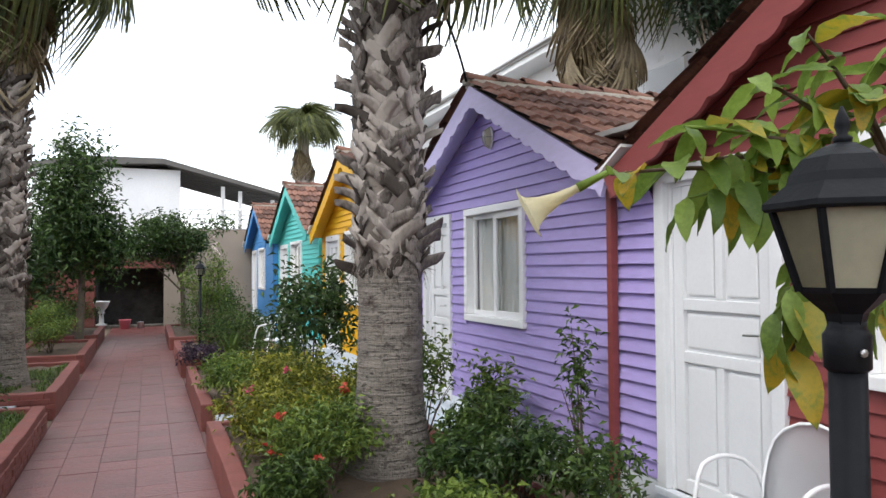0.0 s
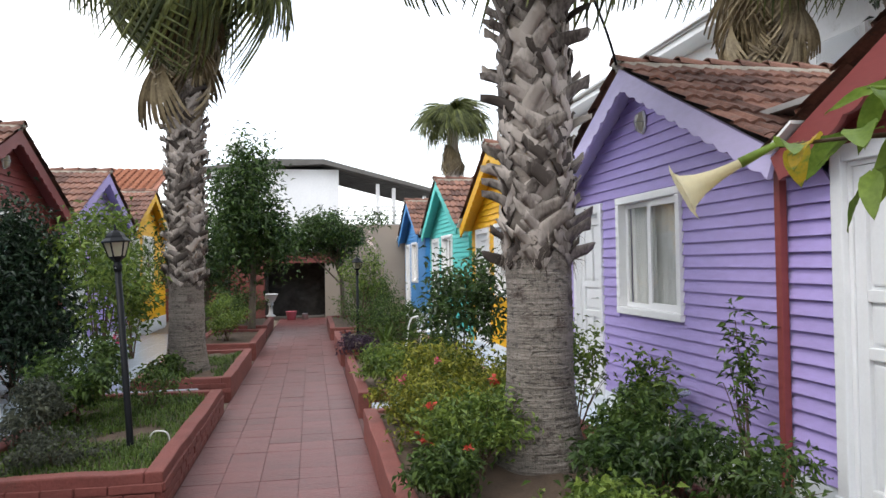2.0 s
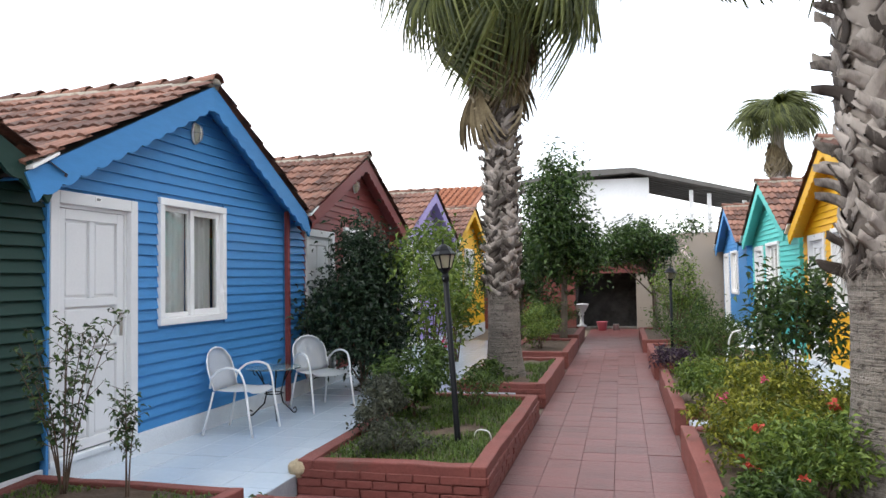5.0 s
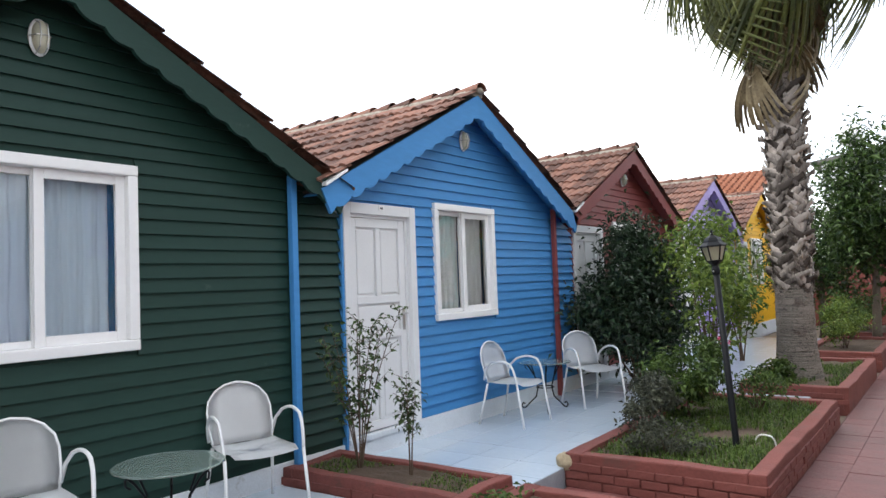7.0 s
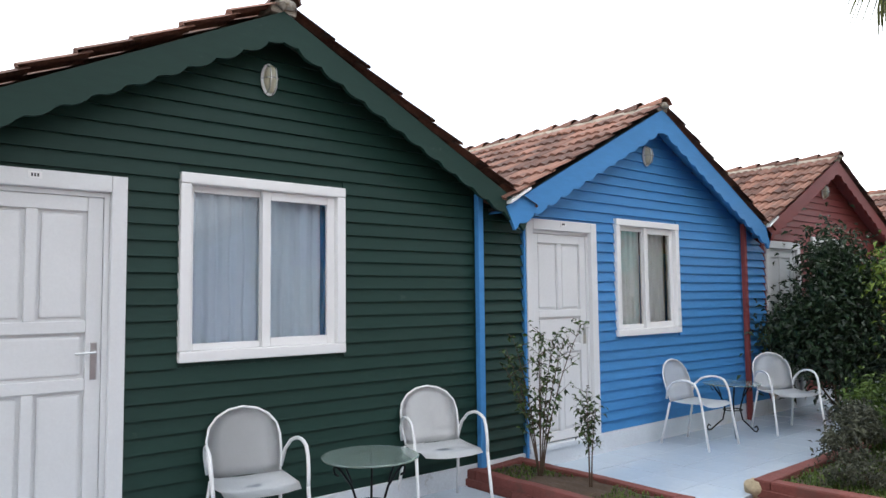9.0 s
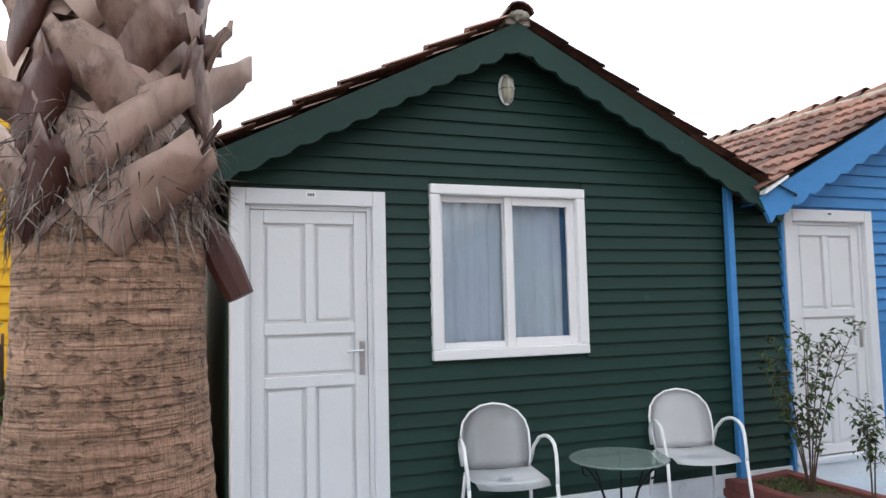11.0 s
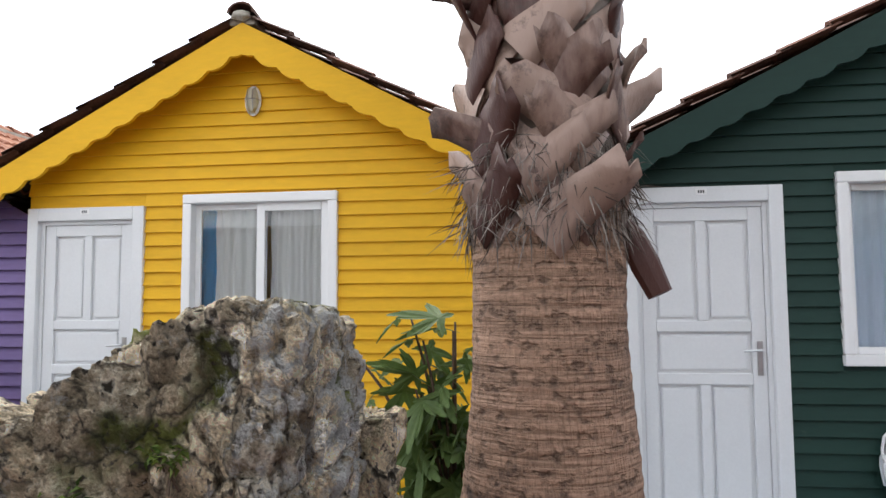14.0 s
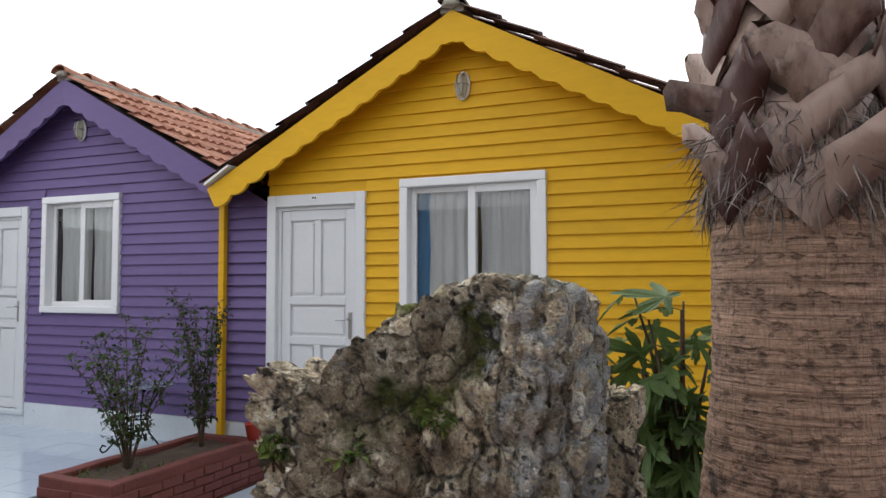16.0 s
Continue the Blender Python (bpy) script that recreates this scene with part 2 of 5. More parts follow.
def tile_mesh(material):
    """One interlocking clay tile: x across, y down the slope, z up."""
    own = bmesh.new()
    w, d = 0.235, 0.40
    prof = [(0, 0.012), (0.03, 0.03), (0.06, 0.034), (0.09, 0.012), (0.12, 0.006), (0.15, 0.024), (0.18, 0.03), (0.21, 0.02), (w, 0.008)]
    top0 = [own.verts.new((x, 0, z)) for x, z in prof]
    top1 = [own.verts.new((x, d, z + 0.012)) for x, z in prof]
    low1 = [own.verts.new((x, d, z - 0.012)) for x, z in prof]
    for i in range(len(prof) - 1):
        own.faces.new((top0[i], top0[i + 1], top1[i + 1], top1[i]))
        own.faces.new((top1[i], top1[i + 1], low1[i + 1], low1[i]))
    return mesh_of("roof_tile", own, material)


def ridge_mesh(material):
    own = bmesh.new()
    n = 7
    rings = []
    for y, r in ((0, 0.105), (0.3, 0.085), (0.34, 0.08)):
        rings.append([own.verts.new((r * math.cos(math.pi * k / n), y, r * 0.8 * math.sin(math.pi * k / n))) for k in range(n + 1)])
    back = [own.verts.new((v.co.x * 0.85, 0, v.co.z * 0.85)) for v in rings[0]]
    for a, b in zip([back] + rings, rings):
        for k in range(n):
            own.faces.new((a[k], b[k], b[k + 1], a[k + 1]))
    bmesh.ops.recalc_face_normals(own, faces=own.faces[:])
    return mesh_of("ridge_tile", own, material)


TILES = {"old": (tile_mesh(ROOF_TILE), ridge_mesh(ROOF_TILE)), "new": (tile_mesh(ROOF_TILE_NEW), ridge_mesh(ROOF_TILE_NEW))}


def bargeboard(half, z_top, drop, sgn, width):
    """One sloping board with a scalloped lower edge."""
    own = bmesh.new()
    n = 66
    length = math.hypot(half, drop)
    ux, uz = sgn * half / length, -drop / length
    nx, nz = -sgn * drop / length, -half / length      # down and inwards
    tops, lows = [], []
    for i in range(n + 1):
        s = length * i / n
        wave = 0.036 * abs(math.sin(math.pi * s / 0.2)) ** 0.7
        wd = width - 0.046 + wave
        bx, bz = s * ux + wd * nx, z_top + s * uz + wd * nz
        if sgn * bx < 0:
            bx = 0.0
            bz = z_top - wd * length / half
        tops.append((s * ux, z_top + s * uz))
        lows.append((bx, bz))
    rings = []
    for yy in (0.0, 0.032):
        rings.append(([own.verts.new((x, yy, z)) for x, z in tops], [own.verts.new((x, yy, z)) for x, z in lows]))
    (ta, la), (tb, lb) = rings
    for i in range(n):
        for q in ((ta[i], ta[i + 1], la[i + 1], la[i]), (tb[i], lb[i], lb[i + 1], tb[i + 1]), (ta[i], tb[i], tb[i + 1], ta[i + 1]), (la[i], la[i + 1], lb[i + 1], lb[i])):
            try:
                own.faces.new(q)
            except ValueError:
                pass
    own.faces.new((ta[n], tb[n], lb[n], la[n]))
    bmesh.ops.remove_doubles(own, verts=own.verts[:], dist=1e-5)
    bmesh.ops.recalc_face_normals(own, faces=own.faces[:])
    return own


def board_mesh(a0, b0, a1, b1, z0, z1, thick=0.026):
    """A lapped weatherboard: thick lower edge, thin upper edge; ends may follow the roof."""
    own = bmesh.new()
    lo, hi = -thick, -0.004
    v = [own.verts.new(p) for p in ((a0, 0, z0), (b0, 0, z0), (b0, lo, z0), (a0, lo, z0), (a0, lo + 0.002, z0 + 0.008), (b0, lo + 0.002, z0 + 0.008), (a1, 0, z1), (b1, 0, z1), (b1, hi, z1), (a1, hi, z1))]
    for f in ((0, 3, 2, 1), (3, 4, 5, 2), (4, 9, 8, 5), (0, 6, 9, 4, 3), (1, 2, 5, 8, 7), (6, 7, 8, 9)):
        own.faces.new([v[i] for i in f][::-1])
    bmesh.ops.recalc_face_normals(own, faces=own.faces[:])
    return own


def door_parts(home, d0, d1, z0, z1, worn=""):
    """A white panelled door in its frame, set in the front wall."""
    door = part("door", box(d0 + 0.09, d1 - 0.09, 0.04, 0.075, z0 + 0.002, z1 - 0.1), WHITE, home, "closed white panelled wooden door")
    fr = bmesh.new()
    box(d0, d0 + 0.09, -0.045, 0.1, z0, z1, fr, 0.008)
    box(d1 - 0.09, d1, -0.045, 0.1, z0, z1, fr, 0.008)
    box(d0 + 0.09, d1 - 0.09, -0.045, 0.1, z1 - 0.1, z1, fr, 0.008)
    box(d0 + 0.09, d0 + 0.12, 0.0, 0.1, z0, z1 - 0.1, fr, 0.004)
    box(d1 - 0.12, d1 - 0.09, 0.0, 0.1, z0, z1 - 0.1, fr, 0.004)
    box(d0 + 0.12, d1 - 0.12, 0.0, 0.1, z1 - 0.13, z1 - 0.1, fr, 0.004)
    part("door_frame", fr, WHITE, home)
    part("threshold", box(d0 - 0.01, d1 + 0.01, -0.06, 0.1, z0 - 0.045, z0, bevel=0.006), PLINTH, home)
    a, b, lo, hi = d0 + 0.122, d1 - 0.122, z0 + 0.004, z1 - 0.132
    mid = (a + b) / 2
    h = hi - lo
    st = 0.085
    r1, r2 = lo + 0.445 * h, lo + 0.61 * h       # lock rail panel between these
    for nm, x0, x1, zz0, zz1 in (("stile", a, a + st, lo, hi), ("stile", b - st, b, lo, hi), ("rail", a + st, b - st, lo, lo + st), ("rail", a + st, b - st, hi - st, hi), ("rail", a + st, b - st, r1 - 0.04, r1 + 0.03), ("rail", a + st, b - st, r2 - 0.03, r2 + 0.04),
                                ("muntin", mid - 0.03, mid + 0.03, lo + st, r1 - 0.04), ("muntin", mid - 0.03, mid + 0.03, r2 + 0.04, hi - st)):
        part(nm, box(x0, x1, 0.012, 0.06, zz0, zz1, bevel=0.006), WHITE, door)
    for x0, x1, zz0, zz1 in ((a + st, mid - 0.03, lo + st, r1 - 0.04), (mid + 0.03, b - st, lo + st, r1 - 0.04), (a + st, b - st, r1 + 0.03, r2 - 0.03), (a + st, mid - 0.03, r2 + 0.04, hi - st), (mid + 0.03, b - st, r2 + 0.04, hi - st)):
        part("panel", box(x0 + 0.02, x1 - 0.02, 0.024, 0.06, zz0 + 0.02, zz1 - 0.02, bevel=0.014), WHITE, door)
    hx, hz = b - 0.04, r1 + 0.13
    hb = box(hx - 0.018, hx + 0.018, 0.003, 0.013, hz - 0.11, hz + 0.11, bevel=0.004)
    tube([(hx, 0.01, hz + 0.05), (hx, -0.04, hz + 0.05), (hx - 0.11, -0.045, hz + 0.045)], 0.008, 6, hb)
    part("door_handle", hb, STEEL, door, "steel lever handle on a long plate")
    pl = box((d0 + d1) / 2 - 0.035, (d0 + d1) / 2 + 0.035, -0.05, -0.045, z1 - 0.055, z1 - 0.015)
    plate = part("number_plate", pl, PVC, home, "small white plate with dark bars")
    nb = bmesh.new()
    for k in range(3):
        box((d0 + d1) / 2 - 0.02 + 0.015 * k, (d0 + d1) / 2 - 0.011 + 0.015 * k, -0.052, -0.05, z1 - 0.045, z1 - 0.026, nb)
    part("bar", nb, IRON, plate)


def curtain_mesh(x0, x1, z0, z1, y, seed, fold=0.055):
    own = bmesh.new()
    n = max(8, int((x1 - x0) / 0.012))
    rr = random.Random(seed)
    ph = rr.random() * 6
    cols = []
    for i in range(n + 1):
        x = x0 + (x1 - x0) * i / n
        d = 0.022 * math.sin(x / fold * 3.3 + ph) + 0.012 * math.sin(x / fold * 7.1 + 2 * ph)
        cols.append([own.verts.new((x + 0.006 * math.sin(9 * z + x * 30), y + d * (0.6 + 0.4 * (1 - k / 4)), z)) for k, z in enumerate([z1 + (z0 - z1) * q / 4 for q in range(5)])])
    for a, b in zip(cols, cols[1:]):
        for k in range(4):
            own.faces.new((a[k], b[k], b[k + 1], a[k + 1]))
    return own


CURTAIN = {
    "blue": mat("pale_blue_curtain", (0.7, 0.82, 0.93), rough=0.9, var=0.05, scale=3, bump=0.05, trans=0.12),
    "grey": mat("grey_white_curtain", (0.76, 0.77, 0.76), rough=0.9, var=0.05, scale=3, bump=0.05, trans=0.12),
    "azure": mat("azure_curtain", (0.05, 0.32, 0.62), rough=0.9, var=0.1, scale=3, bump=0.05, trans=0.3),
}


def window_parts(home, w0, w1, z0, z1, curtains, seed):
    f = 0.07
    win = part("window", box(w0 + f + 0.004, w1 - f - 0.004, 0.064, 0.085, z0 + f + 0.001, z0 + f + 0.03), PVC, home, "white plastic sliding window")
    fr = bmesh.new()
    box(w0, w1, -0.055, 0.09, z1 - f, z1, fr, 0.01)
    box(w0, w1, -0.055, 0.09, z0, z0 + f, fr, 0.01)
    box(w0, w0 + f, -0.052, 0.09, z0 + f, z1 - f, fr, 0.01)
    box(w1 - f, w1, -0.052, 0.09, z0 + f, z1 - f, fr, 0.01)
    part("frame", fr, PVC, win)
    mid = w0 + (w1 - w0) * 0.5
    s = 0.062
    for k, (a, b, y) in enumerate(((w0 + f, mid + 0.03, 0.03), (mid - 0.03, w1 - f, -0.005))):
        lo, hi = z0 + f, z1 - f
        sash = bmesh.new()
        ss = s * 0.7 if k == 0 else s
        box(a, a + ss, y, y + 0.03, lo, hi, sash, 0.005)
        box(b - s, b, y, y + 0.03, lo, hi, sash, 0.005)
        box(a + ss, b - s, y, y + 0.03, lo, lo + ss, sash, 0.005)
        box(a + ss, b - s, y, y + 0.03, hi - ss, hi, sash, 0.005)
        part("sash", sash, PVC, win)
        pane = part("pane", box(a + ss - 0.004, b - s + 0.004, y + 0.012, y + 0.016, lo + ss - 0.004, hi - ss + 0.004), GLASS, win)
        pane.visible_shadow = False
    for k, (c0, c1, kind) in enumerate(curtains):
        part("curtain", curtain_mesh(w0 + (w1 - w0) * c0, w0 + (w1 - w0) * c1, z0 - 0.05, z1 + 0.12, 0.105 + 0.02 * (kind == "azure"), seed + k), CURTAIN[kind], home, {"blue": "pale blue curtain", "grey": "grey-white curtain", "azure": "azure curtain"}[kind], smooth=True)


def wall_lamp(home, x, z):
    base = bmesh.new()
    bmesh.ops.create_uvsphere(base, u_segments=16, v_segments=10, radius=1, matrix=Matrix.Translation((x, -0.03, z)) @ Matrix.Diagonal((0.065, 0.02, 0.115, 1)))
    lamp = part("wall_lamp", base, WHITE, home, "oval bulkhead lamp with a wire cage", smooth=True)
    gl = bmesh.new()
    bmesh.ops.create_uvsphere(gl, u_segments=16, v_segments=10, radius=1, matrix=Matrix.Translation((x, -0.045, z)) @ Matrix.Diagonal((0.05, 0.055, 0.1, 1)))
    part("lamp_glass", gl, FROST, lamp, smooth=True)
    cage = bmesh.new()
    for dx in (-0.022, 0.022):
        tube([(x + dx, -0.03, z + 0.105), (x + dx, -0.09, z + 0.07), (x + dx, -0.105, z), (x + dx, -0.09, z - 0.07), (x + dx, -0.03, z - 0.105)], 0.004, 5, cage)
    tube([(x - 0.06, -0.03, z), (x - 0.04, -0.09, z), (x, -0.108, z), (x + 0.04, -0.09, z), (x + 0.06, -0.03, z)], 0.004, 5, cage)
    part("cage", cage, STEEL, lamp)


def cottage(colour, label, m, zb, xl, xr, door, win, ridge_z, half, drop, depth=3.6, pipe=None, pipe_colour=None, curtains=((0.05, 0.95, "grey"),), tiles="old", seed=1, plinth=0.27, trim=None, lamp=0.45, detail=True, shift=0.0, barge=0.2, edge=True):
    """A weatherboarded cottage, gable to the front. x along the front from the ridge, y into the house."""
    mt = PAINT[colour]
    home = thing("cottage", m, label, "house", "painted cottages")
    slope = drop / half
    rise = lambda x: ridge_z - 0.06 - abs(x) * slope           # underside of the roof over x
    d0, d1, dz0, dz1 = door
    w0, w1, wz0, wz1 = win
    zt = max(dz1, wz1) + 0.012
    gable = (ridge_z - 0.06 - zt) / slope            # half width of the gable above the openings
    # front wall in pieces round the openings
    wall = bmesh.new()
    for x0, x1, a, b in ((xl, d0, zb, min(zt, rise(xl))), (d0, d1, dz1, zt), (d0, d1, zb, dz0), (d1, w0, zb, zt), (w0, w1, zb, wz0), (w0, w1, wz1, zt), (w1, xr, zb, min(zt, rise(xr)))):
        if x1 - x0 > 0.005 and b - a > 0.005:
            box(x0, x1, 0.0, 0.1, a, b, wall)
    own = bmesh.new()
    prism([(max(xl, -gable), zt), (min(xr, gable), zt), (min(xr, gable), rise(min(xr, gable)) + 0.002), (0, rise(0)), (max(xl, -gable), rise(max(xl, -gable)) + 0.002)], 0.0, 0.1, own)
    merge(wall, own)
    front = part("front_wall", wall, mt, home)
    part("plinth", box(d1, xr, -0.03, 0.0, zb - 0.06, zb + plinth, bevel=0.006), PLINTH, home, "whitewashed base course")
    part("door_step", box(xl, d1, -0.034, 0.0, zb - 0.06, dz0 - 0.046, bevel=0.006), PLINTH, home, "whitewashed sill under the door")
    part("foundation", box(xl, xr, 0.002, depth, -0.1, zb - 0.001), PLINTH, home)
    # side and back walls, floor: a closed room
    for nm, bx in (("side_wall", box(xl, xl + 0.08, 0.1, depth, zb, rise(xl))), ("side_wall", box(xr - 0.08, xr, 0.1, depth, zb, rise(xr))), ("back_wall", box(xl + 0.08, xr - 0.08, depth - 0.1, depth, zb, 2.7)), ("room_floor", box(xl + 0.08, xr - 0.08, 0.1, depth - 0.1, zb - 0.02, zb + 0.03)), ("room_ceiling", box(xl + 0.08, xr - 0.08, 0.1, depth - 0.1, 2.7, 2.74))):
        part(nm, bx, ROOM if nm.startswith("room") else mt, home)
    # weatherboards
    z = zb + plinth + 0.004 + shift
    k = 0
    while z < ridge_z - 0.2:
        z1 = z + PITCH + 0.004
        cuts = []
        if z1 > dz0 and z < dz1:
            cuts.append((d0, d1))
        if z1 > wz0 and z < wz1:
            cuts.append((w0, w1))
        reach0, reach1 = (ridge_z - 0.07 - z) / slope, (ridge_z - 0.07 - z1) / slope
        a, segs = xl, []
        for c0, c1 in cuts:
            if c0 - a > 0.01:
                segs.append((a, c0))
            a = c1
        segs.append((a, xr))
        for a, b in segs:
            a0, b0, a1, b1 = max(a, -reach0), min(b, reach0), max(a, -reach1), min(b, reach1)
            if b1 - a1 > 0.05 and (pipe is None or b1 < pipe or pipe < a1):
                part("weatherboard", board_mesh(a0, b0, a1, b1, z, z1), mt, front)
            elif b1 - a1 > 0.05:
                part("weatherboard", board_mesh(a0, pipe, a1, pipe, z, z1), mt, front)
                if b1 - pipe > 0.03:
                    part("steep_board", board_mesh(pipe, b0, pipe, b1, z, z1, 0.04), mt, front)
        z += PITCH
        k += 1
    # roof: boarding, bargeboards, tiles
    sl = math.atan2(drop, half)
    ov = EAVE_OVER
    for sgn in (-1, 1):
        deck = bmesh.new()
        prism([(0, ridge_z - 0.005), (sgn * half, ridge_z - 0.005 - drop), (sgn * half, ridge_z - 0.035 - drop), (0, ridge_z - 0.035)], -ov + 0.034, depth + 0.1, deck)
        roof = part("roof", deck, DARK_WOOD, home, "weathered clay tile roof")
        part("bargeboard", (lambda b: (bmesh.ops.translate(b, verts=b.verts[:], vec=(0, -ov, 0)), b)[1])(bargeboard(half + 0.02, ridge_z + 0.0, drop + 0.02 * slope, sgn, barge)), trim or mt, home, "scalloped bargeboard")
        part("soffit", prism([(sgn * 0.02, ridge_z - 0.05), (sgn * half, ridge_z - 0.05 - drop), (sgn * half, ridge_z - 0.06 - drop), (sgn * 0.02, ridge_z - 0.06)], -ov + 0.035, -0.005), trim or mt, home)
        if not detail:
            continue
        step, length = 0.33, math.hypot(half, drop)
        rr = random.Random(seed * 7 + sgn)
        cols = int((depth + ov + 0.1) / 0.225)
        for r in range(int(length / step) + 1):
            for c in range(cols):
                s = min(r * step, length - 0.36)
                # across x -> house depth; down the slope -> y of the tile
                lift = 0.022 + rr.uniform(0, 0.008) + (0.01 if c == 0 else 0)
                down = Vector((sgn * math.cos(sl), 0, -math.sin(sl)))
                up = Vector((sgn * math.sin(sl), 0, math.cos(sl)))
                across = down.cross(up)
                o = Vector((0, -ov - 0.04 + c * 0.225 + (0.235 if across.y < 0 else 0), ridge_z)) + down * (s + rr.uniform(-0.012, 0.012)) + up * lift
                t = part("roof_tile", TILES[tiles][0], None, roof)
                t.matrix_basis = Matrix.Translation(o) @ Matrix((across, down, up)).transposed().to_4x4() @ pose(0, 0, 0, 2.6 + rr.uniform(-0.7, 0.7), 0, rr.uniform(-1.2, 1.2))
    part("flashing", prism([(-half - 0.01, ridge_z - drop + 0.035), (-half + 0.24, ridge_z - drop + 0.05 + 0.24 * slope), (-half + 0.24, ridge_z - drop + 0.03 + 0.24 * slope), (-half - 0.01, ridge_z - drop + 0.01)], -ov - 0.05, -ov + 0.1), PVC, home, "white metal flashing in the valley")
    ridge = part("ridge_bed", box(-0.1, 0.1, -ov - 0.0, depth + 0.1, ridge_z - 0.02, ridge_z + 0.05, bevel=0.02), MORTAR, home, "mortar bedding under the ridge tiles")
    cap = bmesh.new()
    bmesh.ops.create_icosphere(cap, subdivisions=3, radius=1)
    for v in cap.verts:
        v.co = Vector((v.co.x * 0.075, v.co.y * 0.04 - ov - 0.02, v.co.z * 0.035 + ridge_z + 0.04)) + v.co * 0.018 * noise.noise(v.co * 2.3 + Vector((seed, 0, 0)))
    part("mortar_cap", cap, MORTAR, home, smooth=True)
    if detail:
        rr = random.Random(seed)
        for c in range(int((depth + ov + 0.1) / 0.31)):
            t = part("ridge_tile", TILES[tiles][1], None, ridge)
            t.matrix_basis = pose(rr.uniform(-0.01, 0.01), -ov - 0.06 + 0.31 * c, ridge_z + 0.05, -4, rr.uniform(-3, 3), rr.uniform(-2, 2))
    door_parts(home, d0, d1, dz0, dz1)
    window_parts(home, w0, w1, wz0, wz1, curtains, seed)
    if lamp:
        wall_lamp(home, 0.0, ridge_z - lamp)
    if pipe is not None:
        part("drainpipe", box(pipe - 0.03, pipe + 0.03, -0.1, -0.045, zb + 0.01, rise(pipe) - 0.03, bevel=0.008), PAINT[pipe_colour], home, "painted square drainpipe")
        if edge:
            part("corner_board", box(xr - 0.02, xr + 0.004, -0.055, 0.02, zb, min(rise(xr), 2.56)), PAINT[pipe_colour], home)
    return home


def left_at(xf, y):
    return pose(xf, y, 0, 0, 0, 90)


def right_at(xf, y):
    return pose(xf, y, 0, 0, 0, -90)


# west row, from behind the camera up the court
cottage("purple", "violet weatherboarded cottage with white door and window", left_at(-4.73, -6.07), 0.27, -2.1, 2.36, (-1.75, -0.74, 0.42, 2.53), (-0.52, 0.55, 1.428, 2.61), 3.74, 2.1, 1.14, pipe=1.84, pipe_colour="yellow", curtains=((0.14, 0.5, "grey"), (0.56, 0.97, "grey")), tiles="new", seed=1, plinth=0.23, lamp=0.47, barge=0.24)
cottage("yellow", "yellow weatherboarded cottage with white door and window", left_at(-4.64, -1.9), 0.05, -1.82, 2.46, (-1.81, -0.85, 0.36, 2.47), (-0.536, 0.656, 1.36, 2.545), 3.76, 2.27, 1.215, pipe=None, curtains=((0.05, 0.18, "azure"), (0.17, 0.47, "grey"), (0.53, 0.92, "grey")), seed=2, plinth=0.3, shift=0.013, lamp=0.52, barge=0.22)
cottage("green", "dark green weatherboarded cottage with white door and window", left_at(-4.36, 2.665), 0.14, -1.93, 2.52, (-1.925, -0.927, 0.35, 2.455), (-0.61, 0.61, 1.315, 2.525), 3.655, 2.37, 1.195, pipe=1.93, pipe_colour="blue", curtains=((0.04, 0.53, "blue"), (0.5, 0.89, "blue"), (0.87, 0.97, "azure")), seed=3, plinth=0.17, shift=0.068, lamp=0.42)
cottage("blue", "bright blue weatherboarded cottage with white door and window", left_at(-4.35, 7.138), 0.14, -1.94, 2.6, (-1.936, -0.919, 0.35, 2.43), (-0.6, 0.563, 1.288, 2.508), 3.7, 2.37, 1.21, pipe=1.99, pipe_colour="red", curtains=((0.03, 0.5, "grey"), (0.56, 0.93, "grey")), seed=4, plinth=0.21, lamp=0.47, barge=0.235, edge=False)
cottage("red", "brick-red weatherboarded cottage with white door and window", left_at(-4.35, 11.69), 0.14, -2.0, 2.4, (-1.9, -0.9, 0.35, 2.42), (-0.5, 0.7, 1.325, 2.53), 3.68, 2.3, 1.14, seed=5, plinth=0.2)
cottage("lilac", "lilac weatherboarded cottage with white door and window", left_at(-4.35, 16.2), 0.14, -2.0, 2.4, (-1.9, -0.9, 0.35, 2.42), (-0.5, 0.7, 1.325, 2.53), 3.62, 2.3, 1.12, seed=6, plinth=0.2)
cottage("yellow", "yellow weatherboarded cottage with white door and window", left_at(-4.35, 20.6), 0.05, -2.0, 2.4, (-1.9, -0.9, 0.35, 2.42), (-0.5, 0.7, 1.325, 2.53), 3.66, 2.3, 1.12, seed=7)
# east row
cottage("red", "brick-red weatherboarded cottage with white door and window", right_at(3.0, 2.55), 0.05, -1.89, 2.1, (-1.885, -0.863, 0.284, 2.339), (-0.45, 0.75, 1.13, 2.34), 3.43, 2.12, 1.11, seed=8)
cottage("lilac", "lilac weatherboarded cottage with white door and window", right_at(3.0, 6.867), 0.05, -2.1, 2.43, (-1.83, -1.0, 0.25, 2.302), (-0.61, 0.664, 1.162, 2.312), 3.46, 2.2, 1.1, depth=2.6, pipe=2.015, pipe_colour="red", curtains=((0.06, 0.46, "grey"), (0.5, 0.97, "grey")), seed=9, trim=PAINT["pale_lilac"], lamp=0.49, edge=False)
cottage("yellow", "yellow weatherboarded cottage with white door and window", right_at(3.0, 11.9), 0.05, -2.3, 2.5, (-1.9, -0.9, 0.25, 2.31), (-0.5, 0.75, 1.13, 2.34), 3.565, 2.35, 1.2, depth=2.6, seed=10)
